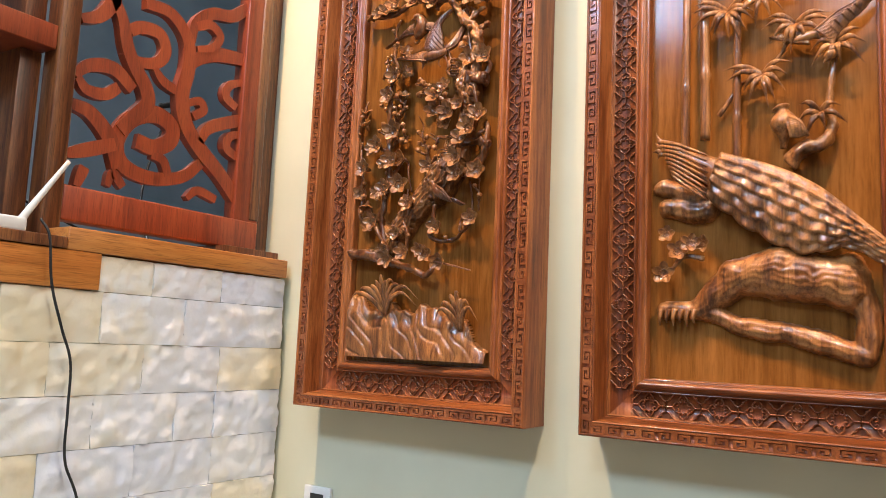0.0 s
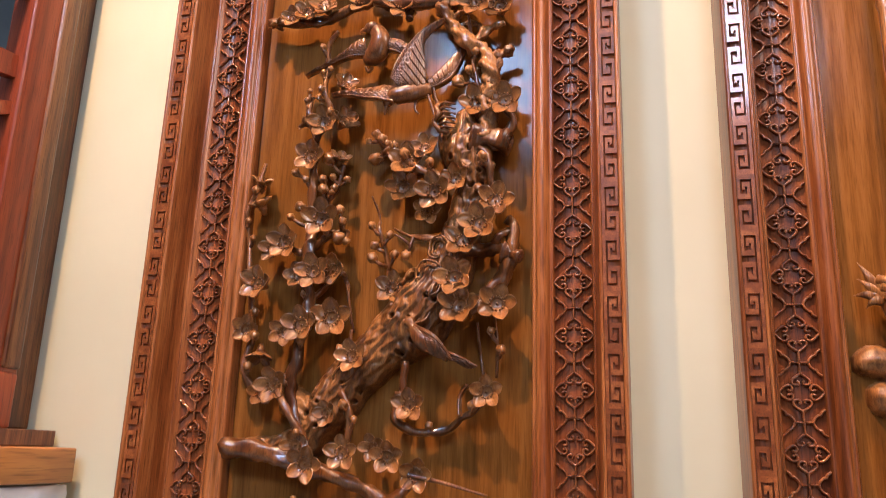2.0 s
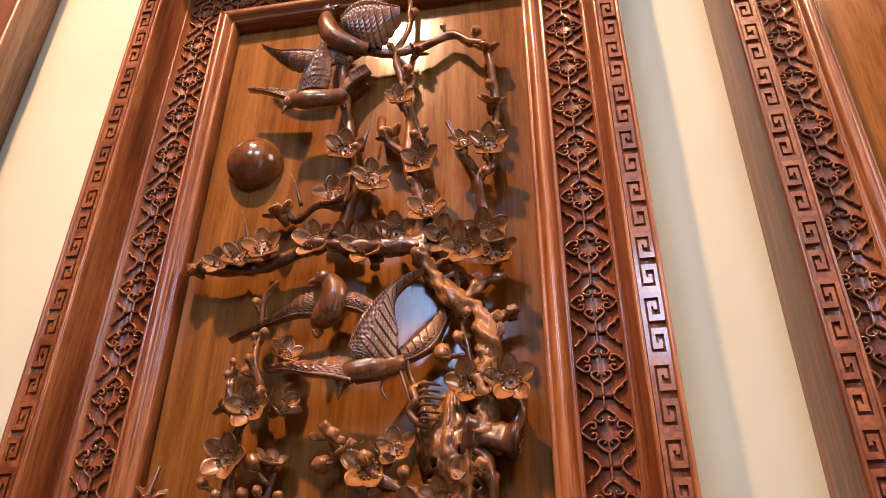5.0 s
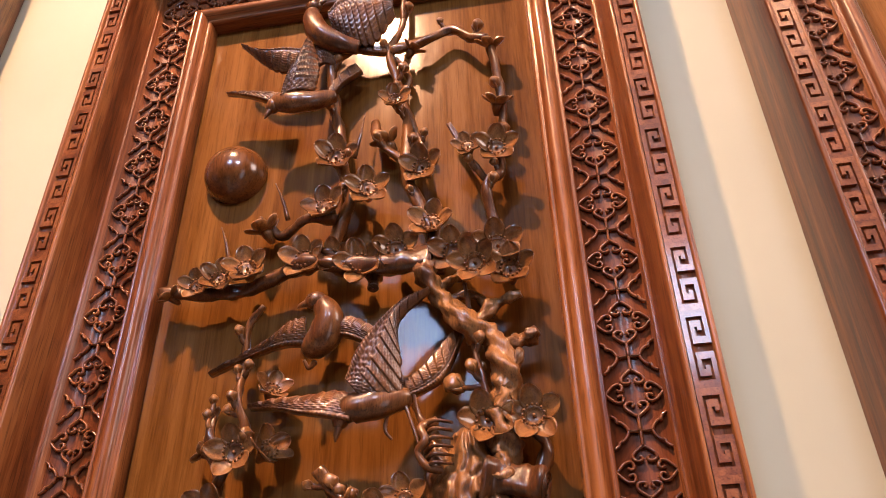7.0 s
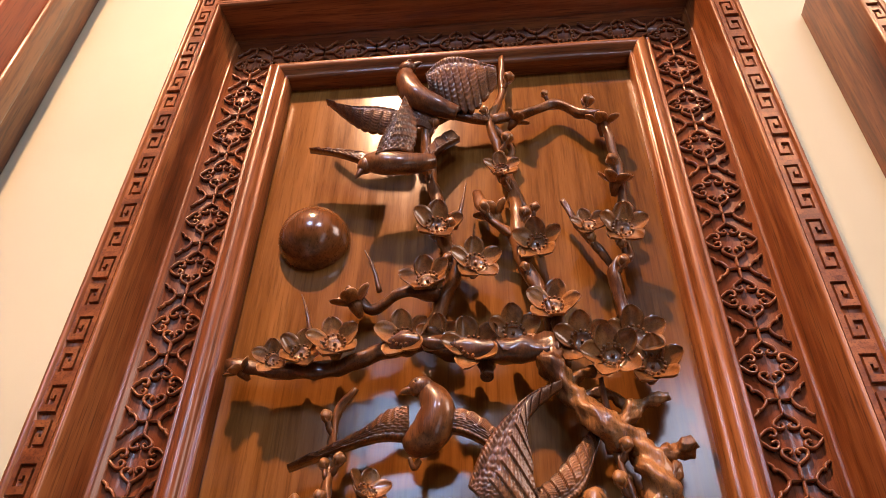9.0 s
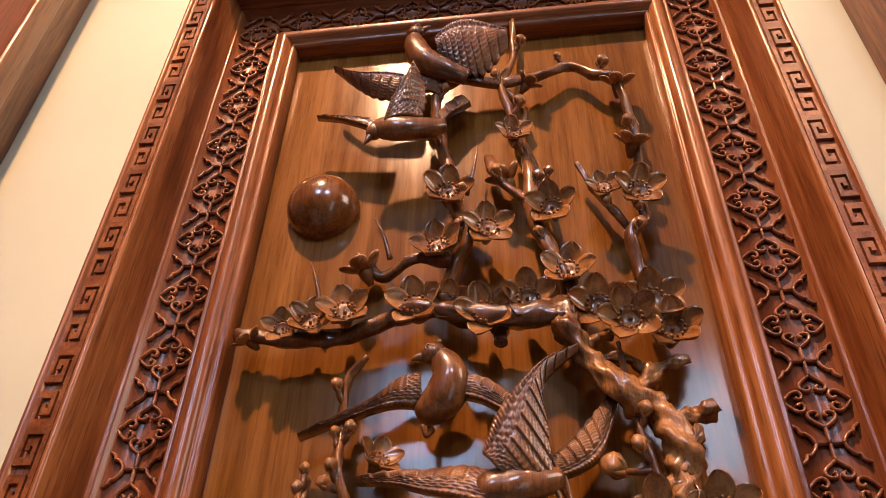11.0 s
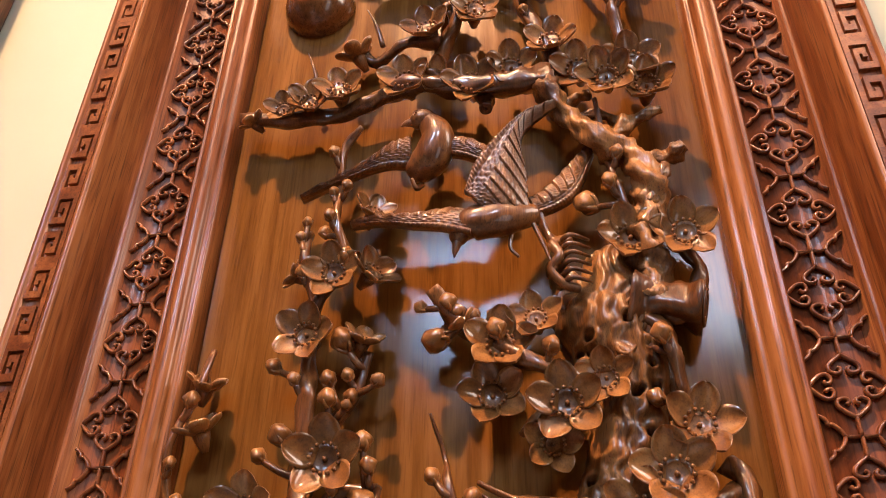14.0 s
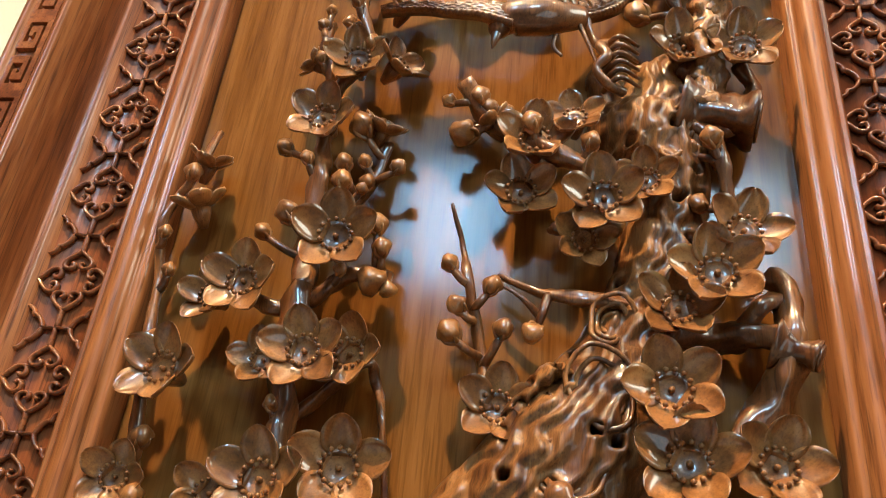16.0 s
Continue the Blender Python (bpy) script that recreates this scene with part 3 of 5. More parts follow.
def plume(bm, lead, trail, feathers=9, scaled=0.32, bow=0.006, rows=13, lift=0.0020):
    """A carved wing or tail between two edges, root to tip: a hatched leading band, rows of small scales, then barbed flight feathers with a scalloped hem."""
    nu, nv = feathers * 10, 38
    fore, aft = along(lead, nu), along(trail, nu)
    front, back = [], []
    for i in range(nu + 1):
        u = i / nu
        f = (u * feathers) % 1.0 if i < nu else 1.0
        p, q = fore[i], aft[i]
        q = q + (q - p) * (0.06 * (1 - (2 * f - 1) ** 2) - 0.03)
        fr, br = [], []
        for j in range(nv + 1):
            v = j / nv
            m = p.lerp(q, v) + Vector((0, -bow * math.sin(math.pi * v), 0))
            if v < 0.13:
                cut = 0.0008 + 0.0020 * math.sin(math.pi * v / 0.13) + 0.0006 * math.sin(u * nu * 1.6 + v * 30)
            elif v < 0.13 + scaled * (1 - 0.6 * u) or u < scaled * 0.5:
                row = v * rows
                col = u * feathers * 1.3 + 0.5 * (int(row) % 2)
                cut = 0.0004 + lift * (row % 1.0) * (1 - (2 * (col % 1.0) - 1) ** 2)
            else:
                cut = 0.0026 * (1 - f) + 0.0006 * math.sin(v * 75 + f * 9)
            fr.append(bm.verts.new(m + Vector((0, -cut, 0))))
            br.append(bm.verts.new(m + Vector((0, 0.0050 - 0.003 * v, 0))))
        front.append(fr)
        back.append(br)
    for i in range(nu):
        for j in range(nv):
            bm.faces.new((front[i][j], front[i + 1][j], front[i + 1][j + 1], front[i][j + 1]))
            bm.faces.new((back[i][j], back[i][j + 1], back[i + 1][j + 1], back[i + 1][j]))
    rim = [(i, 0) for i in range(nu)] + [(nu, j) for j in range(nv)] + [(i, nv) for i in range(nu, 0, -1)] + [(0, j) for j in range(nv, 0, -1)]
    for g, h in zip(rim, rim[1:] + rim[:1]):
        bm.faces.new((front[g[0]][g[1]], back[g[0]][g[1]], back[h[0]][h[1]], front[h[0]][h[1]]))


def head(bm, at, beak, r):
    """A rounded head with a ringed eye and a short hooked beak."""
    c, b = Vector((at[0], -at[2], at[1])), Vector((beak[0], -beak[2], beak[1]))
    d = (b - c).normalized()
    bmesh.ops.create_uvsphere(bm, u_segments=16, v_segments=10, radius=r, matrix=Matrix.Translation(c) @ d.to_track_quat("Z", "Y").to_matrix().to_4x4() @ Matrix.Diagonal((0.9, 0.9, 1.12, 1)))
    sweep(bm, curve_points([c + d * r * 0.7, c.lerp(b, 0.8) + Vector((0, -0.0006, 0)), b + Vector((0, 0, -0.0012))], 5), r * 0.46, 0.0006, sides=8)
    eye = c + Vector((0, -r * 0.78, 0)) + d * r * 0.35 + Vector((0, 0, r * 0.25))
    ring = [eye + Vector((math.cos(t) * r * 0.24, 0, math.sin(t) * r * 0.24)) for t in [2 * math.pi * k / 10 for k in range(11)]]
    sweep(bm, ring, 0.0005, 0.0005, sides=5)
    bmesh.ops.create_icosphere(bm, subdivisions=1, radius=r * 0.13, matrix=Matrix.Translation(eye))


def wing(bm, root, tip, trail, out, feathers=9, bow=0.12, wide=0.0044):
    """A carved wing: one thin sheet from a bowed leading arm back to a scalloped hem, cut with feather ridges, fine barbs and a band of small scales."""
    a, c, b = (Vector((p[0], out, p[1])) for p in (root, tip, trail))
    span = (c - a).length
    side = ((a - b) - (c - a).normalized() * (a - b).dot((c - a).normalized())).normalized()
    nu, nv = feathers * 6, 26
    arm = curve_points([a, a.lerp(c, 0.5) + side * span * bow + Vector((0, -0.010, 0)), c], 24)
    front, back = [], []
    for i in range(nu + 1):
        u = i / nu
        p = arm[min(int(u * 0.93 * (len(arm) - 1)), len(arm) - 1)]
        f = (u * feathers) % 1.0 if i < nu else 1.0
        q = b.lerp(c, u**0.9) - side * span * 0.05 * math.sin(math.pi * u)
        q = q + (q - p) * (0.05 * (1 - (2 * f - 1) ** 2) - 0.02)
        fr, br = [], []
        for j in range(nv + 1):
            v = j / nv
            m = p.lerp(q, v) + Vector((0, -0.006 * math.sin(math.pi * v) * (1 - 0.5 * u), 0))
            if v < 0.12:
                cut = 0.0012 + 0.0016 * math.sin(math.pi * v / 0.24 + 1.2)
            elif v < 0.27:
                cut = 0.0013 * abs(math.sin(math.pi * (u * feathers + 0.5 * (int(v * 15) % 2)))) * ((v * 15) % 1.0) + 0.0006
            else:
                cut = 0.0024 * (1 - f) + 0.00045 * math.sin(v * 60 + f * 5)
            fr.append(bm.verts.new(m + Vector((0, -cut, 0))))
            br.append(bm.verts.new(m + Vector((0, 0.0045 - 0.003 * v, 0))))
        front.append(fr)
        back.append(br)
    for i in range(nu):
        for j in range(nv):
            bm.faces.new((front[i][j], front[i + 1][j], front[i + 1][j + 1], front[i][j + 1]))
            bm.faces.new((back[i][j], back[i][j + 1], back[i + 1][j + 1], back[i + 1][j]))
    rim = [(i, 0) for i in range(nu)] + [(nu, j) for j in range(nv)] + [(i, nv) for i in range(nu, 0, -1)] + [(0, j) for j in range(nv, 0, -1)]
    for g, h in zip(rim, rim[1:] + rim[:1]):
        bm.faces.new((front[g[0]][g[1]], back[g[0]][g[1]], back[h[0]][h[1]], front[h[0]][h[1]]))
    sweep(bm, arm, wide * 0.8, wide * 0.25, sides=7, flat=0.7)



def bird_body(bm, pts, radius, out, flat=0.9):
    line = curve_points([(x, out - d, z) for x, z, d in pts], 8)
    sweep(bm, line, radius, radius, sides=12, flat=flat, swell=lambda t: max(0.12, 0.22 + 0.80 * math.exp(-(((t - 0.46) / 0.24) ** 2)) + 0.42 * math.exp(-(((t - 0.86) / 0.075) ** 2)) - 1.2 * max(0.0, t - 0.93) / 0.07 * 0.32))


# ---- plum panel: trunk, branches, blossom ----
lower_trunk = [
    (0.125, 2.150, 0.026, 0.118, 2.105, 0.036), (0.118, 2.105, 0.036, 0.126, 2.050, 0.026), (0.126, 2.050, 0.026, 0.116, 2.000, 0.025),
    (0.116, 2.000, 0.025, 0.098, 1.945, 0.032), (0.098, 1.945, 0.032, 0.072, 1.895, 0.046), (0.072, 1.895, 0.046, 0.046, 1.858, 0.044),
    (0.095, 2.110, 0.018, 0.082, 2.165, 0.010), (0.046, 1.858, 0.040, 0.010, 1.830, 0.036), (0.010, 1.830, 0.034, -0.030, 1.795, 0.034),
    (-0.030, 1.795, 0.032, -0.062, 1.752, 0.034), (-0.062, 1.752, 0.032, -0.090, 1.710, 0.024), (-0.090, 1.710, 0.020, -0.150, 1.694, 0.015),
    (-0.150, 1.694, 0.015, -0.205, 1.694, 0.013), (-0.120, 1.756, 0.020, -0.080, 1.735, 0.026),
]
part("trunk", relief(lower_trunk, step=0.0018, holes=46, seed=3, deep=1.05), CARVE_LIGHT, plum_panel, "knotted pale brown trunk pierced with small holes")
for limb, out, r0, r1 in (
    ([(0.078, 2.330), (0.088, 2.308), (0.101, 2.285), (0.120, 2.261), (0.141, 2.244), (0.153, 2.220), (0.155, 2.193), (0.147, 2.171)], 0.062, 0.0105, 0.0135),
    ([(0.127, 2.257), (0.140, 2.268), (0.154, 2.280), (0.174, 2.284)], 0.060, 0.0080, 0.0045),
    ([(0.143, 2.243), (0.159, 2.235), (0.173, 2.239), (0.186, 2.245)], 0.060, 0.0085, 0.0070),
    ([(0.154, 2.190), (0.161, 2.207), (0.170, 2.226)], 0.066, 0.0060, 0.0050),
    ([(0.093, 2.300), (0.107, 2.309), (0.119, 2.314)], 0.058, 0.0075, 0.0050),
    ([(0.105, 2.288), (0.116, 2.294), (0.133, 2.292), (0.143, 2.276)], 0.052, 0.0050, 0.0050),
    ([(0.148, 2.175), (0.148, 2.156), (0.150, 2.133), (0.141, 2.111)], 0.055, 0.0130, 0.0160),
):
    line = curve_points([(x, -out - 0.003 * math.sin(9 * i), z) for i, (x, z) in enumerate(limb)], 9)
    part("limb", sweep(bmesh.new(), line, r0 * 0.84, r1 * 0.84, sides=24, knots=0.60, seed=limb[0][0] * 30, swell=lambda t: 1 + 0.14 * math.sin(t * 17), ridges=0.24), CARVE_LIGHT, plum_panel, "twisted gnarled limb of the trunk")


part("seed_head", relief([(0.036, 1.902, 0.014, 0.056, 1.920, 0.018)], step=0.0015, gnarl=0.001, ridge=0.0004, holes=26, seed=9, deep=2.6), CARVE_LIGHT, plum_panel, "rounded seed head drilled with holes")


def knot(panel, x, z, rx, rz, out, lean=0.0, rings=3):
    """Growth rings carved as ridges round a knot on the trunk."""
    bm = bmesh.new()
    for k in range(rings):
        f = 1 - k * 0.30
        line = []
        for i in range(25):
            a = 2 * math.pi * i / 24
            u, v = rx * f * math.cos(a) * (1 + 0.15 * math.sin(3 * a)), rz * f * math.sin(a)
            line.append(Vector((x + u * math.cos(lean) - v * math.sin(lean), out + 0.004 + 0.004 * k + 0.003 * math.cos(2 * a), z + u * math.sin(lean) + v * math.cos(lean))))
        sweep(bm, line, 0.0016, 0.0016, sides=6)
    part("knot", bm, CARVE_LIGHT, panel)


knot(plum_panel, 0.080, 1.916, 0.017, 0.024, -0.077, 0.3)
knot(plum_panel, 0.086, 1.960, 0.012, 0.016, -0.066, -0.4)
knot(plum_panel, 0.128, 2.092, 0.009, 0.022, -0.066, -0.3, 2)
knot(plum_panel, 0.064, 1.872, 0.020, 0.016, -0.077, 0.2)
knot(plum_panel, 0.158, 2.222, 0.006, 0.020, -0.058, -0.35, 2)
knot(plum_panel, -0.036, 1.790, 0.016, 0.012, -0.066, 0.6)


def cut_log(panel, a, b, r, out):
    """A sawn stub of a limb with growth rings on its end."""
    bm = bmesh.new()
    p, q = Vector((a[0], out + 0.006, a[1])), Vector((b[0], out, b[1]))
    d = (q - p).normalized()
    line = [p.lerp(q, i / 14) for i in range(15)]
    sweep(bm, line, r * 1.25, r * 0.86, sides=24, knots=0.55, swell=lambda t: 1.0 - 0.30 * math.sin(math.pi * t) + 0.03 * math.sin(t * 23))
    for k in (0.82, 0.58, 0.34):
        ring = [q + d * 0.0008 + (d.orthogonal().normalized() * math.cos(t) + d.cross(d.orthogonal().normalized()) * math.sin(t)) * r * 0.86 * k for t in [2 * math.pi * i / 14 for i in range(15)]]
        sweep(bm, ring, 0.0012, 0.0012, sides=5)
    part("cut_limb", bm, CARVE, panel, "sawn limb stub with growth rings")


cut_log(plum_panel, (0.135, 2.118), (0.180, 2.106), 0.019, -0.056)
cut_log(plum_panel, (0.176, 1.952), (0.196, 1.943), 0.010, -0.060)
cut_log(plum_panel, (0.030, 2.330), (0.030, 2.313), 0.007, -0.055)
twig(plum_panel, [(0.125, 1.880), (0.150, 1.893), (0.172, 1.918), (0.184, 1.950), (0.187, 1.985), (0.178, 2.000)], 0.012, 0.006, -0.050)
twig(plum_panel, [(0.118, 1.958), (0.142, 1.957), (0.165, 1.960), (0.184, 1.955)], 0.008, 0.007, -0.052)
twig(plum_panel, [(0.160, 1.962), (0.170, 1.974), (0.184, 1.985)], 0.005, 0.005, -0.052)
twig(plum_panel, [(0.140, 2.100), (0.150, 2.090), (0.155, 2.070), (0.158, 2.040)], 0.006, 0.004, -0.058, buds=1)
twig(plum_panel, [(0.138, 2.140), (0.160, 2.100), (0.184, 2.140), (0.174, 2.160)], 0.006, 0.005, -0.050)
# main upper bough
twig(plum_panel, [(-0.200, 2.336), (-0.150, 2.329), (-0.100, 2.330), (-0.066, 2.342), (-0.030, 2.347), (0.018, 2.337), (0.055, 2.333), (0.090, 2.334)], 0.006, 0.011, -0.055)
twig(plum_panel, [(0.090, 2.325), (0.094, 2.350), (0.092, 2.375)], 0.009, 0.006, -0.052)
# upper stems
twig(plum_panel, [(-0.016, 2.352), (-0.011, 2.397), (0.004, 2.430), (-0.008, 2.465), (-0.018, 2.530), (-0.029, 2.590), (-0.030, 2.635), (-0.016, 2.660), (0.006, 2.664)], 0.0075, 0.0045, -0.052, buds=5)
twig(plum_panel, [(-0.100, 2.416), (-0.076, 2.396), (-0.049, 2.409), (-0.012, 2.400)], 0.004, 0.006, -0.050)
twig(plum_panel, [(0.092, 2.340), (0.086, 2.385), (0.065, 2.440), (0.064, 2.496), (0.060, 2.544), (0.048, 2.600), (0.041, 2.645), (0.054, 2.700), (0.056, 2.768)], 0.008, 0.0035, -0.050, buds=6)
twig(plum_panel, [(0.041, 2.645), (0.079, 2.659), (0.117, 2.676), (0.140, 2.652), (0.160, 2.644)], 0.0055, 0.005, -0.050, buds=2)
twig(plum_panel, [(0.160, 2.650), (0.166, 2.610), (0.171, 2.532), (0.163, 2.480), (0.164, 2.436), (0.148, 2.420), (0.152, 2.370)], 0.004, 0.006, -0.050, buds=4)
twig(plum_panel, [(0.040, 2.645), (0.062, 2.610), (0.056, 2.570), (0.076, 2.500), (0.080, 2.460)], 0.004, 0.004, -0.046, buds=2)
twig(plum_panel, [(0.110, 2.520), (0.122, 2.490), (0.140, 2.445), (0.152, 2.430)], 0.0025, 0.004, -0.046, buds=1)
twig(plum_panel, [(0.024, 2.540), (0.032, 2.500), (0.060, 2.470)], 0.005, 0.004, -0.050, buds=1)
# left stems
twig(plum_panel, [(-0.079, 2.302), (-0.094, 2.281), (-0.096, 2.240), (-0.094, 2.205), (-0.086, 2.170), (-0.108, 2.130)], 0.0030, 0.0045, -0.056, buds=4)
twig(plum_panel, [(-0.122, 2.205), (-0.118, 2.175), (-0.110, 2.137), (-0.108, 2.090), (-0.104, 2.055), (-0.106, 2.000), (-0.102, 1.976)], 0.0035, 0.008, -0.050, buds=4)
twig(plum_panel, [(-0.102, 1.978), (-0.104, 1.930), (-0.101, 1.895), (-0.104, 1.855), (-0.110, 1.800), (-0.116, 1.768), (-0.098, 1.712)], 0.008, 0.0075, -0.050, buds=3)
twig(plum_panel, [(-0.050, 1.992), (-0.078, 1.988), (-0.102, 1.972)], 0.0035, 0.006, -0.050, buds=2)
twig(plum_panel, [(-0.062, 2.092), (-0.070, 2.060), (-0.094, 2.030)], 0.003, 0.005, -0.050, buds=2)
twig(plum_panel, [(-0.101, 1.893), (-0.084, 1.912), (-0.056, 1.932), (-0.050, 1.922), (-0.041, 1.896), (-0.036, 1.850)], 0.004, 0.002, -0.042)
twig(plum_panel, [(-0.190, 2.105), (-0.196, 2.065), (-0.207, 2.020), (-0.203, 1.985), (-0.197, 1.945), (-0.187, 1.878), (-0.183, 1.845), (-0.190, 1.800), (-0.172, 1.765)], 0.0022, 0.005, -0.046, buds=7, lean=1)
twig(plum_panel, [(-0.138, 1.972), (-0.116, 1.962), (-0.104, 1.968)], 0.004, 0.006, -0.048)
# middle twigs
twig(plum_panel, [(-0.013, 2.040), (-0.004, 2.012), (0.001, 1.988), (0.012, 1.940), (0.018, 1.905)], 0.0010, 0.0045, -0.048)
twig(plum_panel, [(0.019, 1.993), (0.046, 1.979), (0.074, 1.974), (0.102, 1.972)], 0.0015, 0.0055, -0.052)
twig(plum_panel, [(-0.012, 2.134), (0.004, 2.112), (0.030, 2.095), (0.052, 2.074), (0.085, 2.060)], 0.006, 0.006, -0.056, buds=4)
twig(plum_panel, [(0.068, 2.210), (0.074, 2.180), (0.084, 2.160)], 0.0025, 0.004, -0.060)
twig(plum_panel, [(0.122, 2.300), (0.126, 2.258), (0.130, 2.218), (0.140, 2.180)], 0.002, 0.004, -0.060, buds=3)
twig(plum_panel, [(0.052, 2.022), (0.066, 2.040), (0.090, 2.050)], 0.004, 0.005, -0.048)
# lower boughs
twig(plum_panel, [(-0.205, 1.694), (-0.158, 1.691), (-0.103, 1.678), (-0.048, 1.662), (0.006, 1.646), (0.028, 1.635), (0.050, 1.644), (0.066, 1.664)], 0.013, 0.005, -0.060)
twig(plum_panel, [(0.052, 1.668), (0.100, 1.660), (0.158, 1.646)], 0.0035, 0.0012, -0.055, knots=0.1)
twig(plum_panel, [(0.038, 1.770), (0.036, 1.735), (0.060, 1.720), (0.096, 1.722), (0.120, 1.738), (0.138, 1.748), (0.152, 1.765)], 0.006, 0.003, -0.046, buds=2)
twig(plum_panel, [(0.120, 1.740), (0.118, 1.765), (0.128, 1.780)], 0.003, 0.0025, -0.046)
twig(plum_panel, [(0.138, 1.862), (0.142, 1.820), (0.150, 1.785)], 0.002, 0.002, -0.040)
twig(plum_panel, [(0.160, 1.870), (0.166, 1.830), (0.164, 1.790)], 0.002, 0.002, -0.040, buds=2)
twig(plum_panel, [(0.044, 1.810), (0.042, 1.770), (0.040, 1.745)], 0.006, 0.004, -0.046)
twig(plum_panel, [(-0.028, 1.850), (-0.030, 1.822), (-0.036, 1.790)], 0.002, 0.004, -0.060, buds=1)
twig(plum_panel, [(-0.036, 1.770), (-0.022, 1.735), (-0.028, 1.700)], 0.006, 0.004, -0.066, buds=2)
twig(plum_panel, [(-0.130, 1.770), (-0.110, 1.745), (-0.086, 1.706), (-0.080, 1.684)], 0.005, 0.005, -0.066, buds=1)

flowers(plum_panel, [(-0.016, 2.481), (0.082, 2.453), (0.161, 2.466), (0.131, 2.473, 0.72), (0.021, 2.432), (-0.022, 2.413), (0.090, 2.377), (-0.041, 2.350), (-0.011, 2.351, 0.78), (0.018, 2.338)])
flowers(plum_panel, [(0.053, 2.352), (0.112, 2.340), (0.155, 2.342), (0.134, 2.319, 1.0, -0.076), (0.166, 2.312), (-0.103, 2.347), (-0.132, 2.339, 0.85), (-0.156, 2.335, 0.7), (0.050, 2.557, 0.78)])
flowers(plum_panel, [(-0.091, 2.155, 0.95), (-0.107, 2.103), (-0.083, 2.008, 1.08, -0.070), (0.038, 2.085, 1.05), (0.064, 2.103, 0.85), (0.136, 2.165), (0.176, 2.166), (0.082, 2.037, 1.05, -0.074), (0.109, 2.056, 0.85)])
flowers(plum_panel, [(0.163, 2.020, 1.05), (0.145, 1.988, 1.05, -0.074), (0.070, 2.013, 0.8), (0.030, 2.051, 0.95, -0.056), (-0.137, 1.976), (-0.160, 1.970, 0.8, -0.056), (-0.173, 1.917), (-0.090, 1.932), (-0.118, 1.929, 0.8, -0.056)])
flowers(plum_panel, [(-0.064, 1.935, 0.95, -0.058), (-0.099, 1.856, 1.08, -0.072), (-0.060, 1.867, 1.05), (-0.132, 1.850, 0.85, -0.058), (0.122, 1.965, 1.0, -0.072), (0.115, 1.915, 1.08, -0.082), (0.123, 1.877, 1.12, -0.080), (0.167, 1.882, 1.05)])
flowers(plum_panel, [(0.024, 1.907, 0.95, -0.060), (-0.191, 1.856, 0.85, -0.056), (-0.136, 1.778), (-0.160, 1.766, 0.75, -0.056), (-0.020, 1.813, 0.9, -0.078), (-0.075, 1.677, 0.95, -0.084), (-0.025, 1.691, 0.9, -0.084), (0.028, 1.689, 0.9), (0.067, 1.669, 0.9)])
flowers(plum_panel, [(-0.096, 1.700, 0.75, -0.072), (0.056, 1.753, 0.85), (0.155, 1.771, 0.9), (0.010, 1.700, 0.7), (-0.050, 1.740, 0.75, -0.080)])
for fx, fz, fs, way in ((0.165, 2.537, 0.72, (0.2, -0.6, 0.7)), (0.163, 2.630, 0.75, (0.1, -0.6, 0.8)), (-0.188, 2.067, 0.7, (0.3, -0.4, 0.9)), (-0.184, 2.033, 0.78, (-0.2, -0.5, 0.9)), (-0.066, 2.157, 0.85, (0.8, -0.6, 0.4)),
                        (-0.067, 2.214, 0.75, (0.5, -0.7, 0.5)), (-0.091, 2.399, 0.8, (-0.4, -0.5, 0.8)), (0.042, 2.500, 0.75, (-0.5, -0.4, 0.8)), (0.066, 2.645, 0.6, (0.6, -0.5, 0.6)), (-0.068, 2.098, 0.7, (0.4, -0.5, 0.8)),
                        (0.010, 2.104, 0.7, (-0.6, -0.5, 0.6)), (-0.124, 2.160, 0.55, (-0.8, -0.5, 0.3)), (-0.167, 1.823, 0.75, (0.1, -0.3, -0.9)), (-0.186, 2.330, 0.6, (-0.6, -0.6, 0.5))):
    flower(plum_panel, fx, fz, fs, -0.058, way)

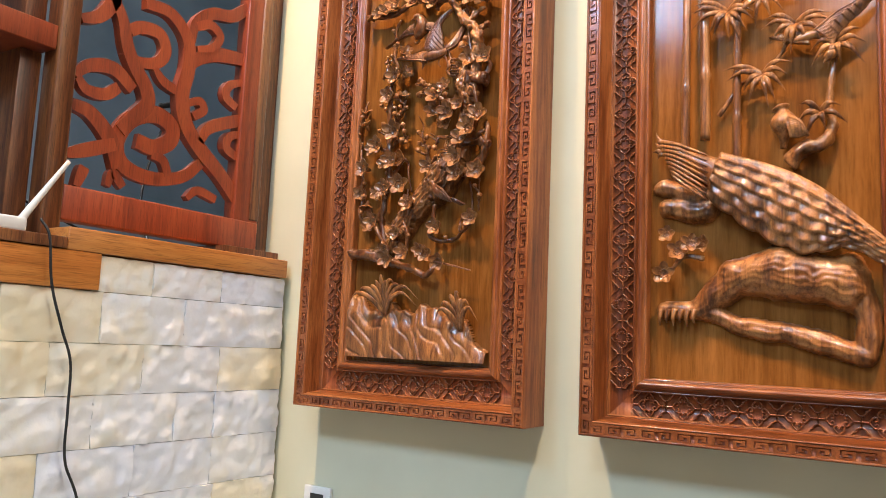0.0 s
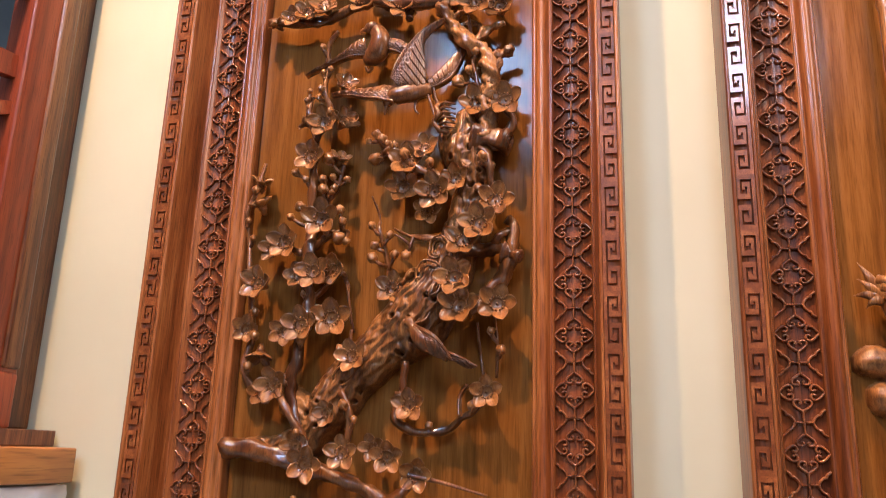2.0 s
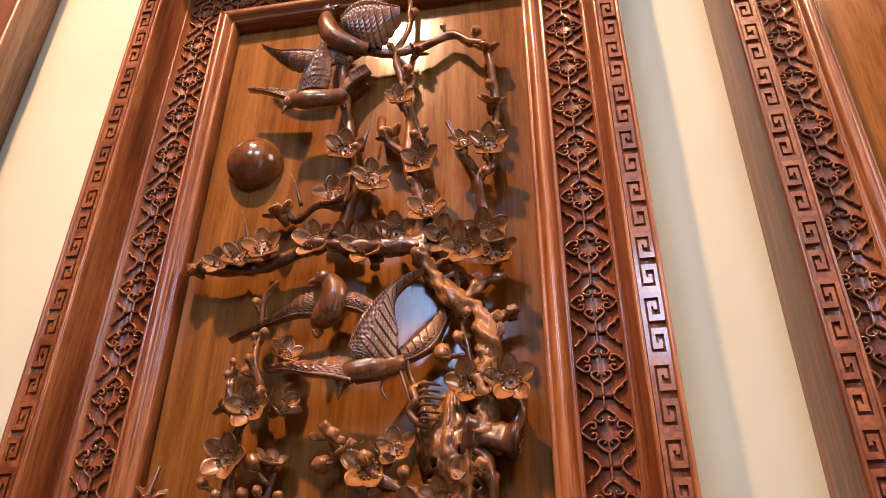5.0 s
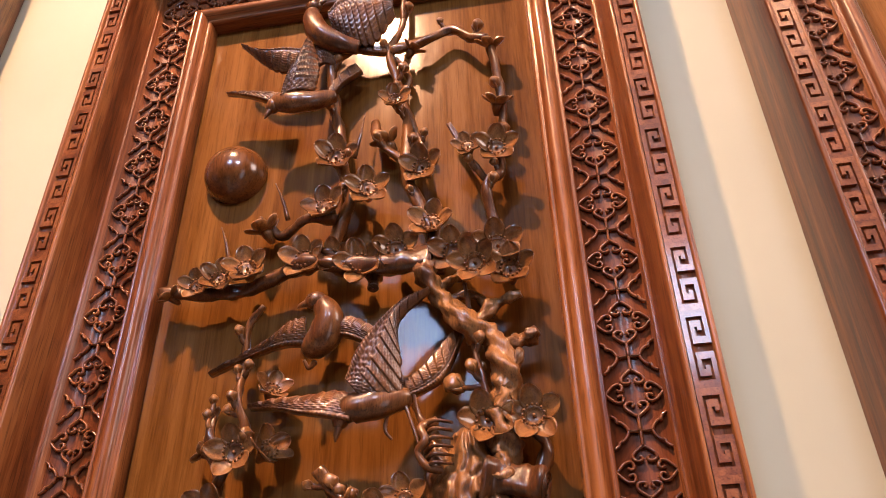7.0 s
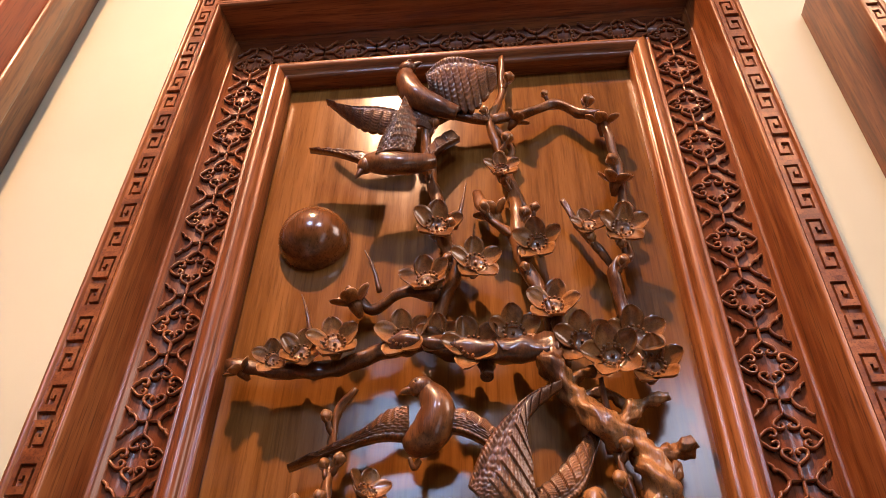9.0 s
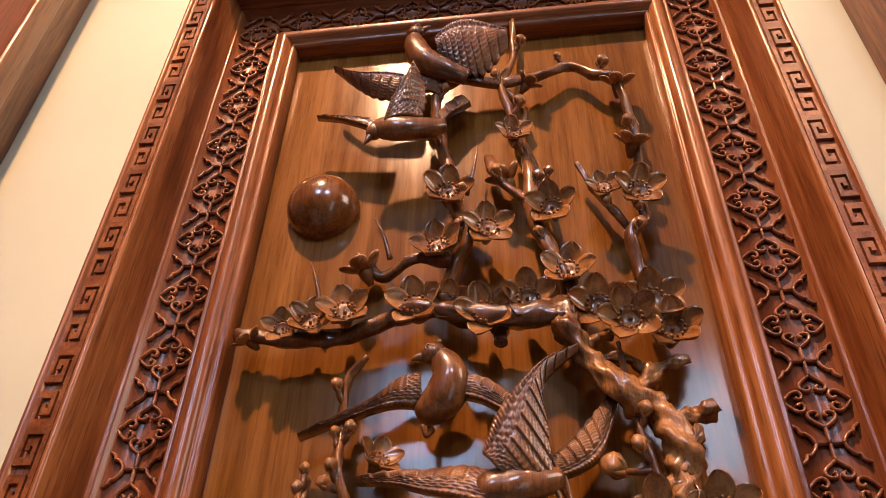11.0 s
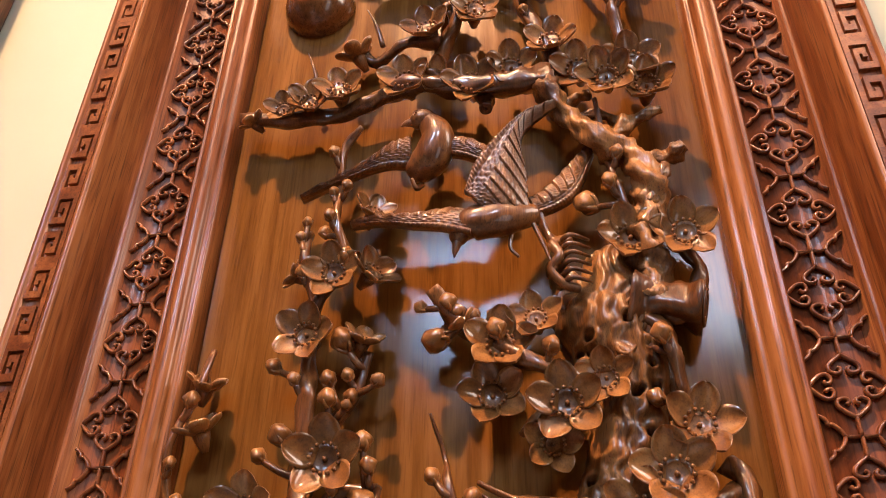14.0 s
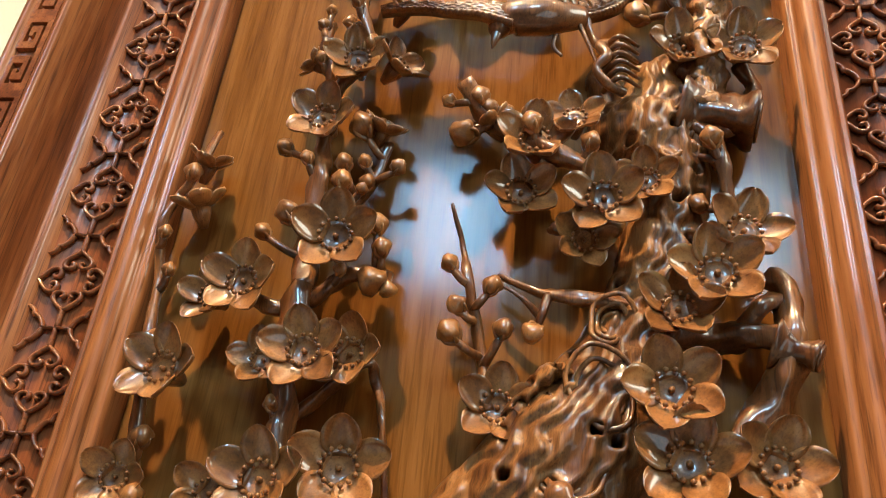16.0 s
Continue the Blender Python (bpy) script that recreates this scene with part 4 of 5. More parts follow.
# closed buds along the stems
for bx, bz, size in ((-0.099, 2.234, 0.8), (-0.101, 2.195, 0.9), (-0.120, 2.206, 0.7), (-0.123, 2.191, 0.8), (-0.128, 2.078, 1.0), (-0.076, 2.092, 1.5), (-0.054, 2.063, 0.9), (-0.075, 2.046, 0.7), (-0.087, 2.064, 1.0), (-0.087, 2.049, 1.1), (-0.059, 2.016, 1.1), (-0.054, 2.000, 1.0), (-0.057, 1.981, 1.5), (-0.047, 1.977, 0.9), (-0.131, 2.011, 0.9), (-0.116, 2.023, 1.3), (-0.008, 1.992, 0.9), (0.014, 1.977, 1.0), (-0.001, 1.964, 1.0), (-0.003, 1.946, 1.2), (0.023, 1.949, 1.0), (-0.018, 2.121, 0.8), (-0.003, 2.095, 1.5), (0.008, 2.112, 0.9), (0.019, 2.108, 0.9), (0.044, 1.956, 1.1), (0.114, 2.199, 1.5), (0.133, 2.214, 0.8), (0.156, 2.069, 1.0), (0.144, 2.040, 1.0), (0.141, 2.079, 1.2)):
    base = Vector((bx, -0.054, bz))
    foot = min(STEMS, key=lambda q: (q - base - Vector((0, 0, -0.010))).length)
    part("bud_stem", sweep(bmesh.new(), curve_points([foot, (foot + base) / 2 + Vector((0, -0.003, -0.002)), base], 5), 0.0030, 0.0024, sides=8), CARVE, plum_panel)
    bud(plum_panel, bx, bz, (base - foot).normalized() + Vector((0, -0.35, 0.45)), size * 0.82, -0.054)

# the moon: a polished dome on the board
bm = bmesh.new()
bmesh.ops.create_uvsphere(bm, u_segments=32, v_segments=20, radius=0.0375, matrix=Matrix.Translation((-0.147, PANEL_Y - 0.002, 2.500)) @ Matrix.Diagonal((1, 0.95, 1, 1)))
part("moon_dome", bm, POLISHED, plum_panel, "polished dark round boss")

# carved birds
def torso(bm, pts, radius, out):
    """A plump body through (x, z, forward) places from rump to neck, lightly feathered."""
    line = curve_points([(x, out - d, z) for x, z, d in pts], 10)
    sweep(bm, line, radius, radius, sides=22, knots=0.10, flat=0.9, swell=lambda t: 0.34 + 0.66 * math.sin(math.pi * min(1.0, 0.10 + 0.84 * t)) ** 0.8)


bm = bmesh.new()
torso(bm, [(0.004, 2.648, 0.0), (-0.022, 2.656, 0.008), (-0.044, 2.672, 0.012), (-0.054, 2.698, 0.012), (-0.055, 2.718, 0.010)], 0.0150, -0.064)
head(bm, (-0.054, 2.722, 0.076), (-0.036, 2.729, 0.078), 0.0098)
plume(bm, [(-0.030, 2.690, 0.088), (-0.014, 2.709, 0.092), (0.010, 2.714, 0.092), (0.050, 2.702, 0.082)], [(-0.026, 2.672, 0.072), (-0.004, 2.655, 0.068), (0.022, 2.652, 0.064), (0.050, 2.688, 0.070)], 10, 0.22)
plume(bm, [(-0.052, 2.682, 0.064), (-0.054, 2.655, 0.066), (-0.048, 2.630, 0.062)], [(-0.016, 2.668, 0.060), (-0.018, 2.645, 0.060), (-0.026, 2.630, 0.058)], 6, 0.5)
plume(bm, [(-0.004, 2.650, 0.060), (0.020, 2.642, 0.058), (0.044, 2.640, 0.054)], [(0.000, 2.664, 0.056), (0.024, 2.654, 0.056), (0.048, 2.650, 0.052)], 4, 0.1, 0.002)
part("carved_bird", bm, CARVE, plum_panel)
bm = bmesh.new()
torso(bm, [(-0.020, 2.570, 0.0), (-0.042, 2.560, 0.008), (-0.064, 2.558, 0.012), (-0.082, 2.560, 0.012), (-0.092, 2.558, 0.010)], 0.0135, -0.066)
head(bm, (-0.089, 2.557, 0.078), (-0.098, 2.539, 0.078), 0.0095)
plume(bm, [(-0.054, 2.650, 0.070), (-0.081, 2.653, 0.076), (-0.113, 2.654, 0.078), (-0.146, 2.676, 0.070)], [(-0.060, 2.620, 0.064), (-0.092, 2.626, 0.064), (-0.116, 2.643, 0.066), (-0.146, 2.677, 0.068)], 8, 0.22)
plume(bm, [(-0.078, 2.560, 0.088), (-0.070, 2.583, 0.096), (-0.058, 2.610, 0.098), (-0.052, 2.650, 0.088)], [(-0.042, 2.572, 0.078), (-0.038, 2.600, 0.080), (-0.042, 2.630, 0.080), (-0.050, 2.652, 0.082)], 9, 0.30)
plume(bm, [(-0.090, 2.566, 0.072), (-0.124, 2.582, 0.074), (-0.157, 2.600, 0.066)], [(-0.082, 2.592, 0.060), (-0.112, 2.598, 0.062), (-0.157, 2.604, 0.062)], 7, 0.4, 0.003)
plume(bm, [(-0.030, 2.570, 0.058), (-0.016, 2.598, 0.056), (0.006, 2.622, 0.050)], [(-0.034, 2.592, 0.054), (-0.022, 2.618, 0.052), (-0.004, 2.640, 0.048)], 4, 0.1, 0.002)
part("carved_bird", bm, CARVE, plum_panel)
bm = bmesh.new()
torso(bm, [(-0.034, 2.254, 0.0), (-0.024, 2.256, 0.006), (-0.014, 2.264, 0.010), (-0.010, 2.280, 0.014), (-0.020, 2.298, 0.014)], 0.0165, -0.050)
head(bm, (-0.024, 2.298, 0.066), (-0.041, 2.292, 0.068), 0.0098)
plume(bm, [(-0.032, 2.256, 0.054), (-0.056, 2.256, 0.058), (-0.086, 2.249, 0.056), (-0.130, 2.236, 0.050)], [(-0.034, 2.284, 0.062), (-0.053, 2.279, 0.060), (-0.074, 2.264, 0.056), (-0.130, 2.239, 0.050)], 8, 0.34)
plume(bm, [(-0.008, 2.262, 0.060), (0.012, 2.256, 0.062), (0.030, 2.248, 0.058), (0.044, 2.245, 0.052)], [(-0.006, 2.284, 0.058), (0.016, 2.279, 0.056), (0.034, 2.266, 0.054), (0.046, 2.249, 0.050)], 6, 0.45)
sweep(bm, curve_points([(-0.026, -0.050, 2.240), (-0.028, -0.060, 2.230), (-0.031, -0.066, 2.236)], 5), 0.0030, 0.0016, sides=7)
part("carved_bird", bm, CARVE, plum_panel)
bm = bmesh.new()
torso(bm, [(0.068, 2.192, 0.0), (0.050, 2.186, 0.008), (0.032, 2.182, 0.012), (0.018, 2.178, 0.014), (0.011, 2.172, 0.012)], 0.0140, -0.062)
head(bm, (0.011, 2.172, 0.076), (0.007, 2.152, 0.076), 0.0092)
plume(bm, [(0.016, 2.203, 0.086), (0.026, 2.228, 0.090), (0.044, 2.255, 0.088), (0.065, 2.277, 0.084), (0.090, 2.292, 0.076)], [(0.030, 2.186, 0.080), (0.060, 2.184, 0.072), (0.063, 2.222, 0.074), (0.062, 2.258, 0.078), (0.090, 2.289, 0.074)], 13, 0.26)
plume(bm, [(0.020, 2.166, 0.082), (-0.003, 2.171, 0.086), (-0.025, 2.176, 0.084), (-0.046, 2.183, 0.080), (-0.076, 2.189, 0.072)], [(0.024, 2.196, 0.068), (0.002, 2.201, 0.068), (-0.024, 2.199, 0.068), (-0.052, 2.199, 0.068), (-0.076, 2.194, 0.070)], 9, 0.42)
plume(bm, [(0.060, 2.190, 0.060), (0.085, 2.199, 0.058), (0.102, 2.214, 0.056), (0.117, 2.254, 0.050)], [(0.056, 2.208, 0.056), (0.075, 2.220, 0.054), (0.096, 2.244, 0.052), (0.113, 2.266, 0.048)], 9, 0.22)
for leg in ([(0.050, 2.178), (0.048, 2.162), (0.054, 2.153)], [(0.065, 2.184), (0.072, 2.164), (0.078, 2.145)]):
    sweep(bm, curve_points([(x, -0.066, z) for x, z in leg], 6), 0.0020, 0.0012, sides=7)
part("carved_bird", bm, CARVE, plum_panel)

# ribbed fungus on the trunk and thin thorns
bm = bmesh.new()
sweep(bm, curve_points([(0.092, -0.060, 2.168), (0.080, -0.068, 2.160), (0.084, -0.072, 2.148), (0.077, -0.070, 2.138), (0.086, -0.068, 2.126), (0.096, -0.062, 2.124)], 7), 0.0042, 0.0032, sides=9, knots=0.3)
fungus = part("fungus", bm, CARVE, plum_panel, "ribbed bracket fungus")
for k in range(6):
    z = 2.163 - 0.0072 * k
    part("rib", sweep(bmesh.new(), curve_points([(0.082, -0.060, z), (0.092, -0.073, z + 0.001), (0.106, -0.062, z + 0.002)], 5), 0.0026, 0.0012, sides=7), CARVE, fungus)
for foot, tip in (((-0.130, 2.365), (-0.143, 2.412)), ((-0.070, 2.415), (-0.087, 2.463)), ((0.001, 2.490), (0.013, 2.551)), ((0.046, 1.966), (0.018, 1.986))):
    bm = bmesh.new()
    sweep(bm, curve_points([(foot[0], -0.046, foot[1]), ((foot[0] + tip[0]) / 2 + 0.002, -0.052, (foot[1] + tip[1]) / 2), (tip[0], -0.052, tip[1])], 5), 0.0028, 0.0005, sides=7)
    part("thorn", bm, CARVE, plum_panel)

bm = bmesh.new()
bird_body(bm, [(0.108, 1.808, 0.0), (0.086, 1.824, 0.012), (0.066, 1.846, 0.012), (0.052, 1.864, 0.008)], 0.0120, -0.074)
wing(bm, (0.066, 1.850), (0.118, 1.806), (0.076, 1.822), -0.088, 7, 0.12)
wing(bm, (0.096, 1.820), (0.146, 1.801), (0.128, 1.800), -0.074, 4, 0.04)
part("carved_bird", bm, CARVE, plum_panel)


# ground at the foot of the panel: ribbed rocks and grass
def rock_bed(x0, x1, z0, top, seed):
    step = 0.0026
    nx, nz = int((x1 - x0) / step) + 1, int(0.20 / step)
    bm = bmesh.new()
    rows = []
    for j in range(nz):
        row = []
        for i in range(nx):
            x, z = x0 + i * step, z0 + j * step
            edge = top(x) - z
            p = Vector((x * 16, seed, z * 16))
            w = noise.noise(p) * 0.030 + noise.noise(p * 2.0) * 0.007
            s = (x - 0.10) * 0.80 + z * 0.60 + w
            k = (s * 33) % 1.0
            h = 0.014 + 0.016 * min(1.0, max(edge, 0) / 0.05) + 0.0016 * math.sin(math.pi * k) ** 0.7 + 0.0022 * k - 0.0036 * max(0.0, 1 - min(k, 1 - k) * 10)
            mound = max(0.0, 1 - ((x - 0.06) / 0.06) ** 2) * max(0.0, 1 - ((z - 1.43) / 0.055) ** 2)
            h += 0.012 * mound
            row.append(bm.verts.new((x, PANEL_Y - (h if edge > 0 else -0.002), z if edge > 0 else z0 + j * step)) if edge > -2 * step else None)
        rows.append(row)
    for a, b in zip(rows, rows[1:]):
        for i in range(nx - 1):
            q = (a[i], a[i + 1], b[i + 1], b[i])
            if all(q):
                bm.faces.new(q)
    bmesh.ops.smooth_vert(bm, verts=bm.verts, factor=0.35, use_axis_x=True, use_axis_y=True, use_axis_z=True)
    return bm


def bank(x):
    return 1.556 + 0.030 * math.exp(-((x + 0.21) / 0.05) ** 2) + 0.010 * math.sin(x * 60) - 0.11 * max(0.0, x - 0.10) / 0.11 + 0.006 * math.sin(x * 140)


part("rock", rock_bed(-0.2055, 0.200, ZB + 0.130, bank, 2.0), CARVE_LIGHT, plum_panel, "pale brown rock carved in flowing ridges")
for gx, gz, count, long, tall in ((-0.088, 1.540, 11, 0.135, 0.088), (0.134, 1.505, 7, 0.072, 0.090)):
    for k in range(count):
        a = -1.0 + 2.0 * k / (count - 1)
        bm = bmesh.new()
        reach = long * a * chance.uniform(0.75, 1.1)
        rise = tall * (1.05 - 0.42 * abs(a)) * chance.uniform(0.85, 1.1)
        blade(bm, [(gx, -0.052, gz), (gx + reach * 0.28, -0.070, gz + rise * 0.72), (gx + reach * 0.66, -0.078, gz + rise), (gx + reach, -0.066, gz + rise * (0.98 - 0.55 * abs(a)))], 0.0072)
        part("grass_blade", bm, CARVE_LIGHT, plum_panel)

# ---- second panel: bamboo, rock and large bird ----
PX = PEACOCK_X
part("rock", relief([(0.605, 1.560, 0.018, 0.680, 1.565, 0.022), (0.680, 1.565, 0.024, 0.745, 1.622, 0.034), (0.745, 1.625, 0.036, 0.830, 1.640, 0.052), (0.830, 1.630, 0.050, 0.935, 1.612, 0.046),
                     (0.940, 1.640, 0.030, 0.972, 1.560, 0.022), (0.972, 1.560, 0.022, 0.968, 1.485, 0.020), (0.690, 1.555, 0.016, 0.760, 1.530, 0.017), (0.760, 1.530, 0.017, 0.860, 1.515, 0.020),
                     (0.860, 1.515, 0.018, 0.962, 1.482, 0.024), (0.600, 1.812, 0.018, 0.680, 1.790, 0.026), (0.610, 1.765, 0.020, 0.690, 1.760, 0.024)], gnarl=0.010, ridge=0.0020, seed=8, step=0.003, deep=0.9, grain=20.0), CARVE_LIGHT, peacock_panel, "pale brown jagged rock")
for k in range(6):
    bm = bmesh.new()
    sweep(bm, curve_points([(0.606 + k * 0.013, -0.048, 1.560), (0.604 + k * 0.013, -0.054, 1.545), (0.603 + k * 0.0135, -0.050, 1.528 + 0.006 * (k % 2))], 4), 0.007, 0.0012, sides=6)
    part("rock_point", bm, CARVE_LIGHT, peacock_panel)
bm = bmesh.new()
bird_body(bm, [(0.975, 1.690, 0.0), (0.860, 1.752, 0.014), (0.740, 1.816, 0.022), (0.650, 1.868, 0.022), (0.610, 1.885, 0.014)], 0.034, -0.028, 0.42)
plume(bm, [(0.727, 1.868, 0.070), (0.824, 1.832, 0.070), (0.900, 1.787, 0.070), (0.971, 1.719, 0.070), (1.003, 1.688, 0.070)],
      [(0.696, 1.781, 0.062), (0.780, 1.712, 0.062), (0.868, 1.666, 0.062), (0.942, 1.672, 0.062), (1.001, 1.641, 0.062)], 7, 9.0, 0.014, 6, 0.0110)
for k in range(9):
    sweep(bm, curve_points([(0.606 + 0.004 * k, -0.072 - 0.001 * k, 1.900 - 0.009 * k), (0.650, -0.092, 1.885 - 0.009 * k), (0.705, -0.092, 1.858 - 0.011 * k)], 5), 0.0055, 0.0020, sides=6)
part("carved_bird", bm, CARVE_LIGHT, peacock_panel)
for k, (bx, bz) in enumerate(((0.590, 1.905), (0.584, 1.885), (0.592, 1.925), (0.596, 1.870))):
    bm = bmesh.new()
    blade(bm, [(0.615, -0.050, 1.880), ((bx + 0.612) / 2, -0.058, (bz + 1.885) / 2), (bx, -0.052, bz)], 0.006)
    part("leaf", bm, CARVE_LIGHT, peacock_panel)
for bx, lean_, z0, z1, r in ((0.652, 0.006, 1.880, 2.640, 0.0085), (0.692, -0.006, 1.900, 2.700, 0.0100), (0.752, 0.004, 1.840, 2.420, 0.0080)):
    bm = bmesh.new()
    line = [Vector((bx + lean_ * i / 60, -0.052, z0 + (z1 - z0) * i / 60)) for i in range(61)]
    sweep(bm, line, r, r * 0.8, sides=10, swell=lambda t: 1 + 0.30 * max(0.0, 1 - abs((t * 9) % 1 - 0.5) * 14))
    part("bamboo_stem", bm, CARVE_LIGHT, peacock_panel)
for cx, cz, n, reach in ((0.735, 2.160, 11, 0.085), (0.800, 2.020, 9, 0.075), (0.860, 2.110, 9, 0.080), (0.930, 2.060, 8, 0.070), (0.800, 2.180, 8, 0.080), (0.900, 1.930, 6, 0.060), (0.880, 2.280, 10, 0.090), (0.720, 2.420, 9, 0.090), (0.850, 2.480, 9, 0.090)):
    for k in range(n):
        a = radians(-200 + 220 * k / (n - 1) + chance.uniform(-10, 10))
        d = reach * chance.uniform(0.6, 1.0)
        bm = bmesh.new()
        blade(bm, [(cx, -0.050, cz), (cx + 0.5 * d * math.cos(a), -0.066, cz + 0.5 * d * math.sin(a) + 0.008), (cx + d * math.cos(a), -0.054, cz + d * math.sin(a))], 0.0058)
        part("leaf", bm, CARVE_LIGHT, peacock_panel)
twig(peacock_panel, [(0.715, 1.950), (0.760, 2.010), (0.800, 2.020), (0.840, 2.070), (0.860, 2.110)], 0.004, 0.003, -0.045, material=CARVE_LIGHT)
twig(peacock_panel, [(0.845, 1.840), (0.870, 1.862), (0.905, 1.870), (0.920, 1.905), (0.915, 1.950), (0.930, 2.050)], 0.016, 0.004, -0.048, material=CARVE_LIGHT)
twig(peacock_panel, [(0.690, 1.660), (0.650, 1.665), (0.620, 1.630)], 0.005, 0.003, -0.050, material=CARVE_LIGHT)
flowers(peacock_panel, [(0.612, 1.632, 0.9), (0.640, 1.675, 0.85), (0.665, 1.690, 0.8), (0.618, 1.710, 0.7), (0.690, 1.690, 0.7)])
bm = bmesh.new()
bird_body(bm, [(0.835, 1.870, 0.0), (0.838, 1.905, 0.012), (0.836, 1.935, 0.014), (0.830, 1.955, 0.012)], 0.024, -0.040)
wing(bm, (0.842, 1.930), (0.884, 1.885), (0.850, 1.885), -0.066, 6)
part("carved_bird", bm, CARVE_LIGHT, peacock_panel)

# a second bird flying above the rock
bm = bmesh.new()
torso(bm, [(0.859, 2.074, 0.010), (0.878, 2.079, 0.010), (0.901, 2.080, 0.010), (0.919, 2.063, 0.010), (0.923, 2.040, 0.010)], 0.0100, -0.046)
head(bm, (0.921, 2.036, 0.060), (0.909, 2.021, 0.060), 0.0110)
plume(bm, [(0.894, 2.088, 0.066), (0.930, 2.114, 0.066), (0.962, 2.129, 0.066), (1.006, 2.154, 0.066)], [(0.925, 2.057, 0.058), (0.950, 2.090, 0.058), (0.978, 2.114, 0.058), (1.007, 2.151, 0.058)], 8, 0.3)
plume(bm, [(0.885, 2.063, 0.058), (0.854, 2.071, 0.058), (0.815, 2.087, 0.058)], [(0.881, 2.092, 0.054), (0.851, 2.093, 0.054), (0.814, 2.091, 0.054)], 6, 0.3, 0.003)
part("carved_bird", bm, CARVE_LIGHT, peacock_panel)

# ---- half wall with split stone, wooden cap, fretwork screen ----
STONE_X = -0.475
half_wall = single("half_wall", box(bmesh.new(), -0.72, STONE_X - 0.022, -2.98, -0.004, 0.0, 1.630), PAINT, "rendered half wall faced with split stone", "wall", kind="structure")


def stone_mesh(y0, y1, z0, z1, seed):
    """One split-faced stone: a rough bulging front with chipped edges."""
    bm = bmesh.new()
    ny, nz = max(8, int((y1 - y0) / 0.008)), 13
    g = 0.0006
    grid = []
    for j in range(nz + 1):
        row = []
        for i in range(ny + 1):
            u, v = i / ny, j / nz
            y, z = y0 + g + (y1 - y0 - 2 * g) * u, z0 + g + (z1 - z0 - 2 * g) * v
            p = Vector((seed * 3.7, y * 14, z * 14))
            edge = min(u, 1 - u, v * 0.6, (1 - v) * 0.6)
            h = 0.012 + 0.002 * min(edge * 14, 1) + 0.012 * abs(noise.noise(p)) + 0.007 * abs(noise.noise(p * 2.3)) + 0.0030 * noise.noise(p * 6) + 0.0016 * noise.noise(p * 13)
            row.append(bm.verts.new((STONE_X - 0.016 + max(h, 0.006), y, z)))
        grid.append(row)
    for a, b in zip(grid, grid[1:]):
        for i in range(ny):
            bm.faces.new((a[i], a[i + 1], b[i + 1], b[i]))
    rim = grid[0] + [r[-1] for r in grid[1:]] + grid[-1][-2::-1] + [r[0] for r in grid[-2:0:-1]]
    back = [bm.verts.new((STONE_X - 0.022, v.co.y, v.co.z)) for v in rim]
    rim = [bm.verts.new(v.co) for v in rim]
    for k in range(len(rim)):
        n = (k + 1) % len(rim)
        bm.faces.new((rim[k], back[k], back[n], rim[n]))
    return bm


stone_rng = random.Random(4)
top_edges = {0: [-0.016, -0.240, -0.447, -0.586], 1: [-0.016, -0.348, -0.572, -0.795], 2: [-0.010, -0.230, -0.455, -0.682], 3: [-0.010, -0.235, -0.356, -0.570], 4: [-0.010, -0.234, -0.460, -0.683]}
stone_levels = [1.634, 1.554, 1.441, 1.329, 1.215, 1.100] + [1.100 - 0.113 * k for k in range(1, 9)]
for level in range(len(stone_levels) - 1):
    ys = list(top_edges.get(level, [-0.010 - stone_rng.uniform(0.0, 0.0), -0.12 - 0.1 * (level % 2)]))
    while ys[-1] > -2.2 and level > 0:
        ys.append(ys[-1] - stone_rng.choice((0.215, 0.225, 0.232)))
    for a, b in zip(ys, ys[1:]):
        part("stone", stone_mesh(b, a, stone_levels[level + 1], stone_levels[level], stone_rng.uniform(0, 90)), STONE, half_wall, smooth=True)

cap = thing("wall_cap", (-0.55, -0.35, 1.63), "stepped orange varnished wooden cap on the stone half wall", "wall cap", kind="structure")
part("cap_board", box(bmesh.new(), -0.72, STONE_X + 0.012, -0.672, -0.022, 1.637, 1.686, 0.003), ORANGE, cap)
part("cap_board", box(bmesh.new(), -0.7205, STONE_X + 0.010, -2.6, -0.589, 1.556, 1.6365, 0.003), ORANGE, cap)
single("shelf_board", box(bmesh.new(), -0.74, STONE_X + 0.016, -2.6, -0.674, 1.638, 1.662, 0.003), DARKWOOD, "dark stained shelf board on the cap", "shelf")
single("screen_foot", box(bmesh.new(), -0.63, -0.515, -0.205, -0.010, 1.6865, 1.710, 0.002), DARKWOOD, "dark wooden block under the screen", "block")

# wooden post against the wall and fretwork screen
single("corner_post", box(bmesh.new(), -0.680, -0.575, -0.060, -0.001, 1.7105, WALL_TOP - 0.001, 0.003), DARKWOOD, "brown varnished wooden post against the cream wall", "post")
screen = thing("fretwork_screen", (-0.58, -0.35, 1.71), "reddish-brown wooden divider screen with sawn scroll fretwork", "screen")
SX = -0.575
part("frame_stile", box(bmesh.new(), SX - 0.022, SX + 0.022, -0.150, -0.0625, 1.7105, 3.30, 0.004), SCREEN, screen)
part("frame_stile", box(bmesh.new(), SX - 0.016, SX + 0.027, -0.097, -0.0630, 1.7950, 3.30, 0.005), DARKWOOD, screen)
part("frame_rail", box(bmesh.new(), SX - 0.021, SX + 0.026, -0.645, -0.0645, 1.7100, 1.7900, 0.005), SCREEN, screen)
part("frame_rail", box(bmesh.new(), SX - 0.021, SX + 0.021, -0.645, -0.1505, 3.20, 3.30, 0.004), SCREEN, screen)
